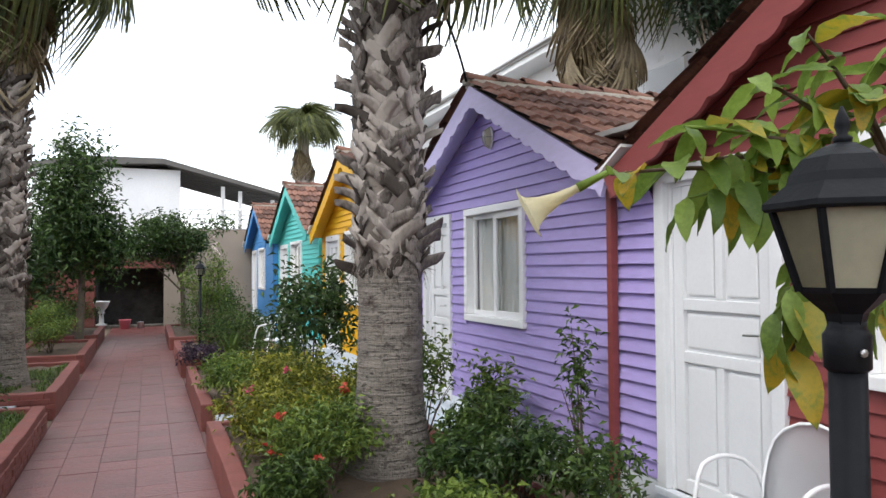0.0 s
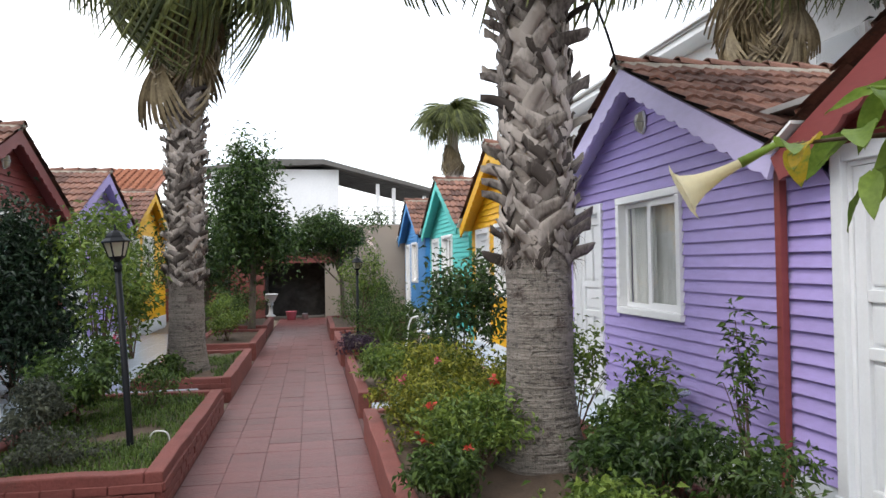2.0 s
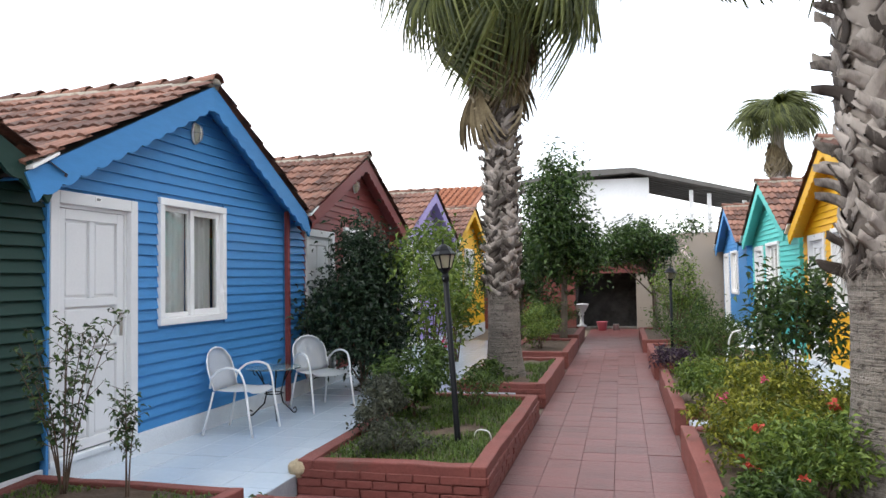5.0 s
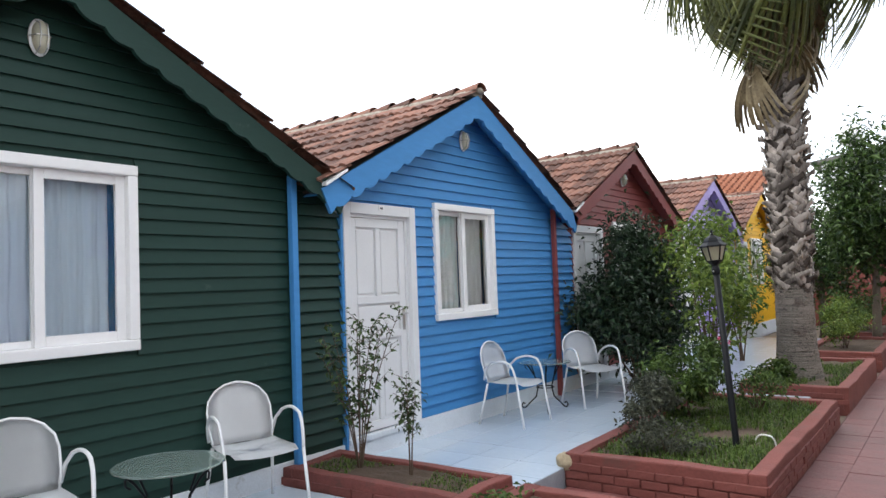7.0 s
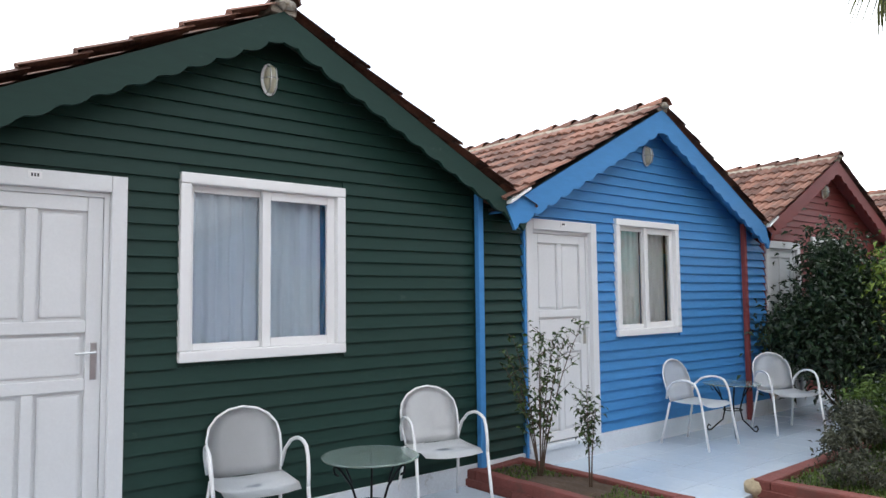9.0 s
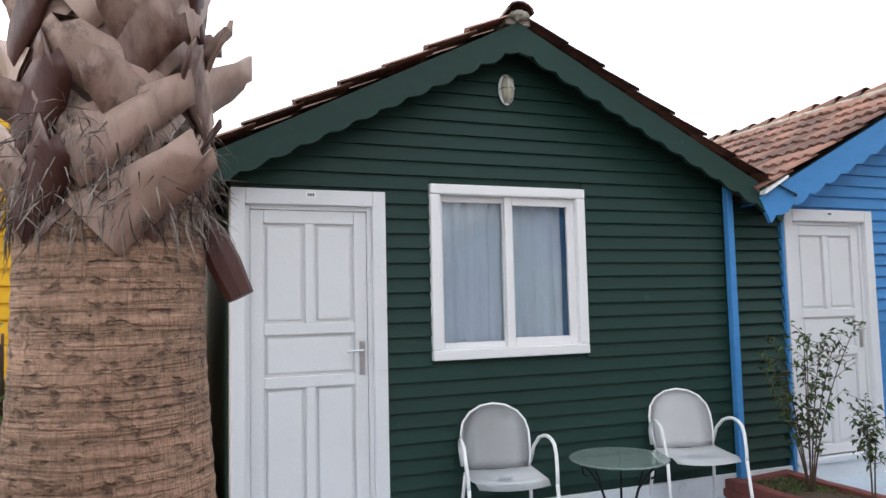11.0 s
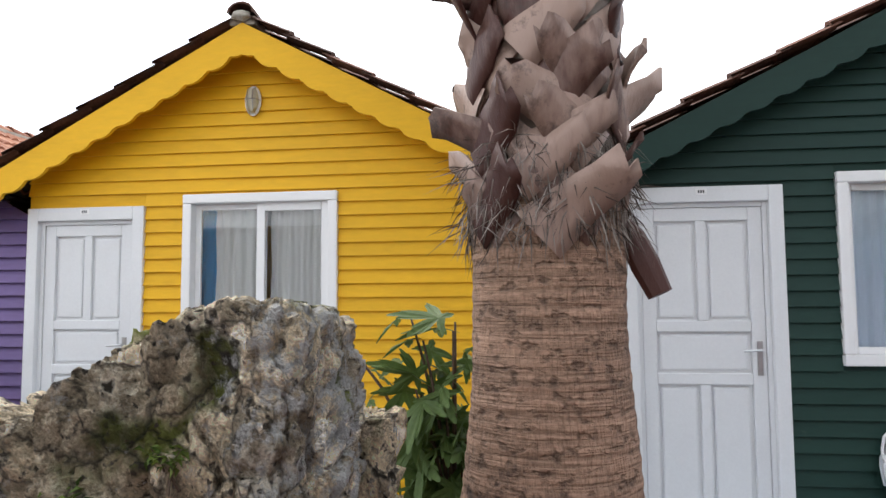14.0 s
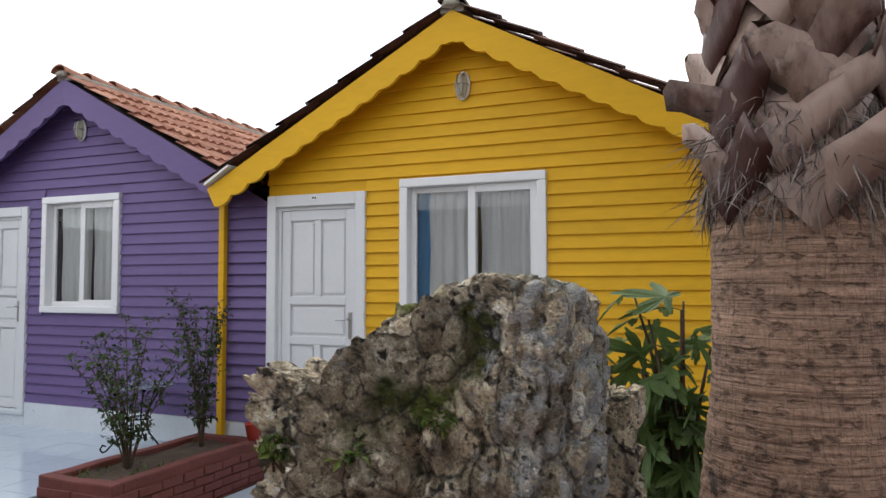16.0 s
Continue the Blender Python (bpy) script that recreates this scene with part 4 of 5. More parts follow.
tree(-1.5, 18.2, 4.4, (0.1, 0, 2.95), (1.1, 1.2, 1.55), 10000, 0.16, "citrus", "tall citrus tree with a dense green crown", 5, 0.09)
tree(-2.7, 19.5, 3.2, (0, 0, 2.0), (1.1, 1.0, 1.35), 5500, 0.14, "citrus", "citrus tree with dark green leaves", 6, 0.07)
tree(0.75, 20.6, 3.4, (-0.15, 0, 2.6), (1.25, 1.0, 0.75), 6500, 0.14, "citrus", "spreading citrus tree over the path's end", 7, 0.07)
tree(-9.6, -11.0, 5.0, (0, 0, 3.4), (1.6, 1.6, 1.3), 2500, 0.2, "mid", "distant leafy tree behind the cottages", 8, 0.12)

tree(7.8, 8.7, 6.5, (0, 0, 5.9), (0.8, 0.8, 0.9), 3500, 0.15, "dark", "dark leafy tree behind the red cottage", 9, 0.1)

# ---- palms ----
PALM_BARK = mat("ringed_palm_bark", (0.22, 0.195, 0.17), rough=0.95, var=0.4, scale=3, fine=26, bump=1.0, stretch=(1, 1, 5), stain=(0.08, 0.06, 0.05), stain_at=0.6, stain_scale=4)
PALM_BARK_BROWN = mat("reddish_palm_bark", (0.36, 0.225, 0.155), rough=0.95, var=0.45, scale=4, fine=34, bump=1.0, stretch=(1, 1, 4), stain=(0.07, 0.045, 0.035), stain_at=0.6, stain_scale=5)
BOOT = mat("dry_leaf_base", (0.085, 0.064, 0.052), rough=0.85, var=0.55, scale=7, fine=46, bump=0.7, rand=1.3, tint=(0.33, 0.29, 0.26), stretch=(1, 1, 0.3))
BOOT_RED = mat("reddish_leaf_base", (0.11, 0.034, 0.024), rough=0.55, var=0.45, scale=4, fine=30, bump=0.6, rand=1.6, tint=(0.34, 0.235, 0.19), stain=(0.045, 0.028, 0.022), stain_at=0.6, stain_scale=4, stretch=(1, 1, 0.3))
FIBRE = mat("palm_fibre", (0.06, 0.04, 0.03), rough=0.95, var=0.4, scale=8, bump=0.5, island=1.0, tint=(0.3, 0.26, 0.23))
FAN = leaf_stuff("fan_palm_leaf", (0.045, 0.065, 0.02), (0.15, 0.17, 0.05))
FAN_DRY = leaf_stuff("dry_palm_leaf", (0.12, 0.085, 0.045), (0.3, 0.24, 0.14), trans=0.15)


def bark_rings(m, deep):
    """Adds leaf-scar rings and upright fibre cracks to a bark material."""
    n, l = m.node_tree.nodes, m.node_tree.links
    b = n["Principled BSDF"]
    col = b.inputs["Base Color"].links[0].from_socket
    co = n.new("ShaderNodeTexCoord")
    height = None
    for sc, scale, detail, at, wide, dark in (((1.0, 1.0, 26.0), 2.6, 6, 0.55, 0.14, 0.68), ((11.0, 11.0, 2.0), 9.0, 4, 0.56, 0.12, 0.8), ((4.0, 4.0, 7.0), 5.0, 7, 0.6, 0.06, 0.55)):
        mp = n.new("ShaderNodeMapping")
        mp.inputs["Scale"].default_value = sc
        l.new(co.outputs["Object"], mp.inputs["Vector"])
        t = n.new("ShaderNodeTexNoise")
        t.inputs["Scale"].default_value, t.inputs["Detail"].default_value = scale, detail
        l.new(mp.outputs[0], t.inputs["Vector"])
        r = n.new("ShaderNodeMapRange")
        r.inputs["From Min"].default_value, r.inputs["From Max"].default_value = at - wide, at + wide
        r.inputs["To Min"].default_value, r.inputs["To Max"].default_value = 1.0, dark
        l.new(t.outputs["Fac"], r.inputs["Value"])
        x = n.new("ShaderNodeMix")
        x.data_type, x.blend_type = "RGBA", "MULTIPLY"
        x.inputs[0].default_value = 1.0
        l.new(col, x.inputs[6])
        l.new(r.outputs[0], x.inputs[7])
        col = x.outputs[2]
        if height is None:
            height = r.outputs[0]
        else:
            a = n.new("ShaderNodeMath")
            a.operation = "ADD"
            l.new(height, a.inputs[0])
            l.new(r.outputs[0], a.inputs[1])
            height = a.outputs[0]
    l.new(col, b.inputs["Base Color"])
    bp = n.new("ShaderNodeBump")
    bp.inputs["Strength"].default_value, bp.inputs["Distance"].default_value = 1.0, deep
    l.new(height, bp.inputs["Height"])
    l.new(bp.outputs[0], b.inputs["Normal"])


bark_rings(PALM_BARK, 0.02)
bark_rings(PALM_BARK_BROWN, 0.02)


def fan_mesh(name, material, ribs=26, length=0.8, droop=0.5, spread=125):
    """A fan leaf: folded segments from one hub, with split, hanging tips. x forwards."""
    own = bmesh.new()
    rr = random.Random(ribs)
    for k in range(ribs):
        a = radians(-spread + 2 * spread * (k + 0.5) / ribs)
        L = length * (0.72 + 0.28 * math.cos(a * 0.6)) * rr.uniform(0.9, 1.08)
        half = radians(spread / ribs)
        rows = []
        for q in range(6):
            f = q / 5
            r = L * f
            w = half if f < 0.55 else half * max(0.06, (1 - f) / 0.45)
            z = -droop * max(0, f - 0.35) ** 1.6 * L * 1.8 + 0.02 * (1 - f)
            zz = 0.035 * L * min(f * 2, 1)
            pull = 1 - 0.25 * max(0, f - 0.5)
            rows.append([own.verts.new((r * pull * math.cos(a + s * w), r * pull * math.sin(a + s * w), z + (zz if s == 0 else 0))) for s in (-1, 0, 1)])
        for p, q in zip(rows, rows[1:]):
            own.faces.new((p[0], p[1], q[1], q[0]))
            own.faces.new((p[1], p[2], q[2], q[1]))
    return mesh_of(name, own, material)


FANS = [fan_mesh("frond", FAN, 38, 0.85, 0.7), fan_mesh("frond", FAN, 34, 0.9, 1.25)]
DRY_FANS = [fan_mesh("dry_frond", FAN_DRY, 14, 0.85, 0.3, 42), fan_mesh("dry_frond", FAN_DRY, 12, 0.95, 0.2, 34)]


def boot_mesh(material, r, w, L, lean_deg, rr, curls=(0.03, 0.1)):
    """A dry leaf base laid slantwise round a trunk of radius r, its cut tip standing off. The trunk's axis is z, the base starts on +x."""
    own = bmesh.new()
    th = radians(lean_deg)
    tops, lows = [], []
    n = 6
    curl, lift = (rr.uniform(*curls) if rr.random() < 0.4 else rr.uniform(0.0, 0.03)), rr.uniform(0.006, 0.03)
    for q in range(n + 1):
        f = q / n
        s = L * f
        out = r + lift + curl * max(0, f - 0.35) ** 1.6 * 1.9
        wd = w * (1.15 - 0.5 * f) * (0.85 if q == n else 1)
        top, low = [], []
        for e in (-1, -0.35, 0.35, 1):
            tang = s * math.sin(th) + e * wd * math.cos(th)
            z = s * math.cos(th) - e * wd * math.sin(th) + (rr.uniform(-0.035, 0.035) if q == n else 0)
            a = tang / r * (1 - 0.35 * max(0, f - 0.5))
            o = out + 0.008 * (1 - e * e) + (rr.uniform(-0.008, 0.008) if q > 3 else 0)
            top.append(own.verts.new((o * math.cos(a), o * math.sin(a), z)))
            low.append(own.verts.new(((o - 0.012) * math.cos(a), (o - 0.012) * math.sin(a), z)))
        tops.append(top)
        lows.append(low)
    for g in (tops, lows):
        for a, b in zip(g, g[1:]):
            for i in range(3):
                own.faces.new((a[i], a[i + 1], b[i + 1], b[i]))
    for a, b, c, d in zip(tops, tops[1:], lows, lows[1:]):
        own.faces.new((a[0], b[0], d[0], c[0]))
        own.faces.new((a[3], c[3], d[3], b[3]))
    for i in range(3):
        own.faces.new((tops[-1][i], tops[-1][i + 1], lows[-1][i + 1], lows[-1][i]))
    bmesh.ops.recalc_face_normals(own, faces=own.faces[:])
    return mesh_of("leaf_base", own, material, True)


def palm(x, y, r, boots_from, top, crown_z, label, seed, bark, boot, fronds=26, dry=10, boot_scale=1.0, flare=1.35, lean=(0, 0), fan_scale=1.0, skirt=0.0, el_hi=72, el_lo=-43, dead_el=(-70, -45), curl=(0.03, 0.1), fringe=400, boot_w=0.062, flare_h=0.95):
    """A fan palm: ringed bark below, criss-crossed leaf bases above, a crown of hanging fans."""
    rr = random.Random(seed)
    t = thing("palm_tree", pose(x, y, 0), label, "palm tree", "fan palms")
    own = bmesh.new()
    rings, n = [], 40
    levels = int((boots_from + 0.15) / 0.02)
    for k in range(levels + 1):
        z = -0.05 + k * 0.02
        f = max(0.0, 1 - z / flare_h)
        base = r * (1 + (flare - 1) * f ** 1.5) * (1 + 0.008 * math.sin(z * 95 + 2 * noise.noise((0, 0, z * 3))))
        rings.append([own.verts.new(((base + 0.012 * noise.noise((math.cos(a) * 2, math.sin(a) * 2, z * 2.5)) + 0.006 * noise.noise((math.cos(a) * 9, math.sin(a) * 9, z * 22))) * math.cos(a) + lean[0] * z, (base + 0.012 * noise.noise((math.cos(a) * 2, math.sin(a) * 2, z * 2.5))) * math.sin(a) + lean[1] * z, z)) for a in [2 * math.pi * i / n for i in range(n)]])
    for a, b in zip(rings, rings[1:]):
        for i in range(n):
            own.faces.new((a[i], a[(i + 1) % n], b[(i + 1) % n], b[i]))
    trunk = part("trunk", own, bark, t, smooth=True)
    core = tube([(lean[0] * z, lean[1] * z, z) for z in (boots_from, (boots_from + top) / 2, top, crown_z)], [r * 0.95, r * 0.93, r * 0.9, r * 0.7], 24)
    upper = part("upper_trunk", core, FIBRE, t, "trunk under old leaf bases", smooth=True)
    meshes = [boot_mesh(boot, r * 0.95, boot_w * boot_scale * rr.uniform(0.75, 1.2), 0.3 * boot_scale * rr.uniform(0.8, 1.15), sg * rr.uniform(42, 66), rr, curl) for sg in (1, -1) for _ in range(6)]
    z, k = boots_from - 0.02, 0
    per = max(6, 2 * int(math.pi * r / (0.15 * boot_scale)))
    while z < min(top, crown_z):
        for i in range(per):
            a = 2 * math.pi * (i + 0.5 * (k % 2)) / per + rr.uniform(-0.15, 0.15)
            b = part("leaf_base", meshes[rr.randrange(6) + (6 if (i + k) % 2 else 0)], None, upper)
            zz = z + rr.uniform(-0.04, 0.04)
            b.matrix_basis = Matrix.Translation((lean[0] * zz, lean[1] * zz, zz)) @ Matrix.Rotation(a, 4, "Z") @ Matrix.Rotation(radians(rr.uniform(-3, 3)), 4, "X")
        z += 0.115 * boot_scale
        k += 1
    # hanging threads at the lowest leaf bases
    rng = np.random.default_rng(seed)
    m = fringe
    a = rng.uniform(0, 6.28, m)
    base = np.stack([np.cos(a) * r * 1.04 + lean[0] * boots_from, np.sin(a) * r * 1.04 + lean[1] * boots_from, boots_from + rng.uniform(-0.03, 0.28, m)], 1)
    part("fibre", leaves_mesh("fibre", base, 0.15, FIBRE, rng, 0.035, 1.0, 0.02), None, upper, "hanging dry fibres", kind="stuff")
    head = Vector((lean[0] * crown_z, lean[1] * crown_z, crown_z))
    for k in range(fronds + dry):
        dead = k >= fronds
        az = 2.399 * k + rr.uniform(-0.2, 0.2)
        el = radians(rr.uniform(*dead_el)) if dead else radians(el_hi + (el_lo - el_hi) * (k / fronds) + rr.uniform(-8, 8))
        L = (0.55 if dead else 0.85) * rr.uniform(0.85, 1.15) * fan_scale
        d = Vector((math.cos(az) * math.cos(el), math.sin(az) * math.cos(el), math.sin(el)))
        start = head + Vector((math.cos(az), math.sin(az), 0)) * r * 0.6 + Vector((0, 0, -skirt * rr.random() if dead else 0))
        end = start + d * L + Vector((0, 0, -0.12 * L))
        fr = part("frond", tube(arc(start, start + d * L * 0.55, end, 4), [0.022, 0.018, 0.014, 0.012, 0.01], 5), FAN_DRY if dead else FAN, t)
        leaf = part("fan", (DRY_FANS if dead else FANS)[k % 2], None, fr)
        leaf.matrix_basis = Matrix.Translation(end) @ Matrix.Rotation(az, 4, "Z") @ Matrix.Rotation(-el * 0.9 + radians(18), 4, "Y") @ Matrix.Rotation(rr.uniform(-0.4, 0.4), 4, "X") @ Matrix.Scale(fan_scale * rr.uniform(0.9, 1.15), 4)
    return t


palm(-1.82, 11.3, 0.235, 1.46, 5.2, 6.5, "tall fan palm with leaf bases on its trunk, in a planter", 1, PALM_BARK, BOOT, fronds=26, dry=22, fan_scale=1.15, boot_scale=0.8, flare=1.5, el_lo=-60, dead_el=(-86, -70), skirt=1.3, curl=(0.03, 0.13))
palm(1.555, 5.7, 0.24, 1.7, 4.0, 5.55, "stout fan palm with grey ringed bark beside the path", 2, PALM_BARK, BOOT, fronds=18, dry=9, fan_scale=1.2, boot_scale=0.78, flare=1.6, el_lo=-58, dead_el=(-72, -52), curl=(0.04, 0.17))
red_palm = palm(-2.06, 0.24, 0.258, 1.98, 3.3, 5.6, "stout fan palm with reddish bark and broad leaf bases", 3, PALM_BARK_BROWN, BOOT_RED, fronds=16, dry=4, boot_scale=1.0, boot_w=0.078, flare=1.66, flare_h=1.75, curl=(0.04, 0.18), fringe=1500)
torn = tube([(0.04, 0.235, 2.0), (0.05, 0.275, 1.93), (0.06, 0.315, 1.84), (0.07, 0.36, 1.74)], [0.02, 0.045, 0.05, 0.042], 8)
for v in torn.verts:
    v.co.x = 0.055 + (v.co.x - 0.055) * 0.5
part("torn_leaf_base", torn, BOOT_RED, red_palm, "torn leaf base hanging down")
palm(4.9, 25.5, 0.24, 2.0, 5.0, 6.5, "distant fan palm with a full crown", 4, PALM_BARK, BOOT, fronds=30, dry=26, boot_scale=1.4, dead_el=(-88, -70), skirt=0.7, el_hi=85, el_lo=5, fan_scale=0.85)
palm(6.9, 10.7, 0.4, 2.0, 4.4, 7.4, "thick fan palm with a skirt of dry fronds", 5, PALM_BARK, BOOT, fronds=16, dry=80, boot_scale=1.8, skirt=1.7, fan_scale=1.15, dead_el=(-86, -66))

# ---- chairs and tables ----
def chair_build(m):
    """A white steel garden armchair: perforated shell, tube arms and legs. Faces -y."""
    t = thing("garden_chair", m, "white steel garden armchair with a rounded perforated back", "chair", "white garden chairs")
    sh = bmesh.new()
    rows = []
    for q in range(9):
        f = q / 8
        z = 0.44 + 0.42 * f
        w = 0.235 * (1.0 if f < 0.55 else math.sqrt(max(0.02, 1 - ((f - 0.55) / 0.45) ** 2 * 0.97)))
        w *= 0.9 + 0.1 * min(1, f * 4)
        rows.append([sh.verts.new((s * w, 0.19 + 0.12 * f - 0.035 * s * s + 0.03, z)) for s in (-1, -0.6, -0.2, 0.2, 0.6, 1)])
    for a, b in zip(rows, rows[1:]):
        for i in range(5):
            sh.faces.new((a[i], a[i + 1], b[i + 1], b[i]))
    bmesh.ops.solidify(sh, geom=sh.faces[:], thickness=0.006)
    back = part("backrest", sh, MESH_GREY, t, "pale grey perforated back", smooth=True)
    rim = [(s * 0.235, 0.19 + 0.03 - 0.03 + 0.12 * f, 0.44 + 0.42 * f) for s, f in ((-0.92, 0), (-1, 0.25), (-1, 0.55))]
    for k in range(1, 8):
        a = math.pi * k / 8
        rim.append((-0.235 * math.cos(a), 0.19 + 0.12 * (0.55 + 0.45 * math.sin(a)), 0.44 + 0.42 * (0.55 + 0.45 * math.sin(a))))
    rim += [(-p[0], p[1], p[2]) for p in rim[2::-1]]
    part("rim", tube(rim, 0.009, 6), CHAIR_WHITE, back, smooth=True)
    se = bmesh.new()
    rows = []
    for q in range(8):
        f = q / 7
        y = 0.22 - 0.46 * f
        rows.append([se.verts.new((s * (0.225 + 0.02 * math.sin(math.pi * f)), y, 0.435 + 0.02 * s * s - 0.015 * math.sin(math.pi * f) - (0.03 if q == 7 else 0))) for s in (-1, -0.6, -0.2, 0.2, 0.6, 1)])
    for a, b in zip(rows, rows[1:]):
        for i in range(5):
            se.faces.new((a[i], a[i + 1], b[i + 1], b[i]))
    bmesh.ops.solidify(se, geom=se.faces[:], thickness=0.006)
    part("seat", se, CHAIR_WHITE, t, smooth=True)
    for s in (-1, 1):
        arm = [(s * 0.235, 0.23, 0.47), (s * 0.255, 0.2, 0.58)] + list(arc((s * 0.27, 0.12, 0.65), (s * 0.29, -0.02, 0.71), (s * 0.29, -0.13, 0.65), 5)) + list(arc((s * 0.29, -0.16, 0.6), (s * 0.285, -0.2, 0.5), (s * 0.28, -0.2, 0.4), 3))
        part("armrest", tube(arm, 0.012, 7), CHAIR_WHITE, t, smooth=True)
        part("leg", tube([(s * 0.28, -0.2, 0.42), (s * 0.285, -0.235, 0.2), (s * 0.29, -0.27, 0.0)], 0.012, 7), CHAIR_WHITE, t, smooth=True)
        part("leg", tube([(s * 0.22, 0.2, 0.43), (s * 0.24, 0.25, 0.2), (s * 0.255, 0.3, 0.0)], 0.012, 7), CHAIR_WHITE, t, smooth=True)
    return t


# facing +x needs a quarter turn: -y becomes +x at 90 degrees
chair = chair_build(pose(-3.99, 2.41, 0.15, 0, 0, 79))
for x, y, z, a in ((-4.0, 3.92, 0.15, 73), (-3.91, 7.34, 0.155, 90), (-3.64, 8.72, 0.155, 58), (-3.5, 12.2, 0.155, 90), (2.57, 3.15, 0.075, -88), (1.62, 11.3, 0.24, -120), (2.4, 15.6, 0.06, -80)):
    copy_thing(chair, pose(x, y, z, 0, 0, a))
TABLE_GLASS = bpy.data.materials.new("tinted_table_glass")
TABLE_GLASS.use_nodes = True
tb = TABLE_GLASS.node_tree.nodes["Principled BSDF"]
tb.inputs["Base Color"].default_value, tb.inputs["Roughness"].default_value, tb.inputs["Transmission Weight"].default_value = (0.62, 0.75, 0.7, 1), 0.06, 0.85


def table_build(m):
    t = thing("side_table", m, "round glass side table on black scrolled iron legs", "table", "glass side tables")
    part("tabletop", lathe([(0.0, 0.56), (0.30, 0.56), (0.306, 0.564), (0.306, 0.568), (0.30, 0.572), (0.0, 0.572)], 40), TABLE_GLASS, t, "clear round glass top", smooth=False)
    part("ring", tube([(0.1 * math.cos(a), 0.1 * math.sin(a), 0.28) for a in [2 * math.pi * k / 16 for k in range(17)]], 0.007, 6), IRON, t)
    for k in range(3):
        a = 2 * math.pi * k / 3 + 0.4
        c, s = math.cos(a), math.sin(a)
        pts = [(r, z) for r, z in ((0.2, 0.53), (0.235, 0.50), (0.23, 0.46), (0.19, 0.47), (0.2, 0.505), (0.25, 0.55), (0.2, 0.5), (0.13, 0.4), (0.09, 0.28), (0.12, 0.16), (0.2, 0.09), (0.26, 0.03), (0.29, 0.02), (0.31, 0.05), (0.29, 0.085), (0.265, 0.07))][5:]
        top = [(r, z) for r, z in ((0.22, 0.475), (0.245, 0.49), (0.25, 0.525), (0.225, 0.55), (0.18, 0.545), (0.13, 0.42))]
        part("leg", tube([(c * r, s * r, z) for r, z in pts], 0.008, 6), IRON, t, smooth=True)
        part("scroll", tube([(c * r, s * r, z) for r, z in top], 0.007, 6), IRON, t, smooth=True)
    return t


table = table_build(pose(-3.62, 3.02, 0.15))
copy_thing(table, pose(-3.92, 8.05, 0.155, 0, 0, 40))
copy_thing(table, pose(2.62, 6.1, 0.06, 0, 0, 10))
copy_thing(table, pose(-4.33, -4.86, 0.26, 0, 0, 70))

# ---- lanterns ----
def lantern_build(m):
    """A black garden lamp post with a six-sided lantern; 1.98 m tall."""
    t = thing("garden_lamp", m, "black iron garden lamp post with a six-sided frosted lantern", "lamp", "garden lamps")
    part("pole", lathe([(0.05, 0), (0.05, 0.02), (0.036, 0.05), (0.028, 0.12), (0.026, 1.62)], 14), IRON, t, smooth=True)
    part("collar", lathe([(0.027, 1.615), (0.032, 1.62), (0.033, 1.668), (0.029, 1.673), (0.026, 1.68), (0.026, 1.688)], 14), IRON, t, smooth=True)
    part("screw", lathe([(0.006, 0), (0.006, 0.004), (0.002, 0.005)], 8), STEEL, t).matrix_basis = pose(-0.02, -0.026, 1.645, 90, 0, -38)
    part("cup", lathe([(0.026, 1.684), (0.03, 1.7), (0.05, 1.718), (0.062, 1.73), (0.065, 1.738)], 6), IRON, t)
    part("roof", lathe([(0.108, 1.85), (0.112, 1.854), (0.112, 1.862), (0.1, 1.872), (0.078, 1.89), (0.074, 1.904), (0.056, 1.928), (0.03, 1.944), (0.016, 1.95)], 6), IRON, t)
    part("finial", lathe([(0.012, 1.948), (0.014, 1.958), (0.007, 1.963), (0.011, 1.975), (0.009, 1.988), (0.002, 2.005)], 10), IRON, t, smooth=True)
    lo, hi = 0.062, 0.098
    for k in range(6):
        a, b = math.pi / 3 * k, math.pi / 3 * (k + 1)
        part("bar", tube([(lo * math.cos(a), lo * math.sin(a), 1.732), (hi * math.cos(a), hi * math.sin(a), 1.854)], 0.0065, 5), IRON, t)
        p = bmesh.new()
        vs = [p.verts.new((r * 0.97 * math.cos(q), r * 0.97 * math.sin(q), z)) for r, q, z in ((lo, a, 1.737), (lo, b, 1.737), (hi, b, 1.852), (hi, a, 1.852))]
        p.faces.new(vs)
        bmesh.ops.solidify(p, geom=p.faces[:], thickness=0.003)
        part("pane", p, FROST, t)
    return t


lamp = lantern_build(pose(0.842, 1.377, -0.07, 0, 0, 22))
copy_thing(lamp, pose(-1.52, 6.87, 0.05, 0, -3.4, 20))
copy_thing(lamp, pose(0.79, 14.6, -0.12, 0, 0, 5))

# ---- path tiles ----
rr = random.Random(9)
tw = (XK1 - XK0) / 5
def relief_tile():
    own = box(0.0015, tw - 0.0015, 0.0015, 0.2985, -0.02, 0.0, bevel=0.0025)
    return mesh_of("paving_tile", own, PATH_TILE)


tile = relief_tile()
for j in range(60):
    for i in range(5):
        t = part("paving_tile", tile, None, path)
        t.matrix_basis = pose(XK0 + i * tw, 3.2 + 0.3 * j, rr.uniform(-0.002, 0.002), rr.uniform(-0.25, 0.25), rr.uniform(-0.25, 0.25))
own = bmesh.new()
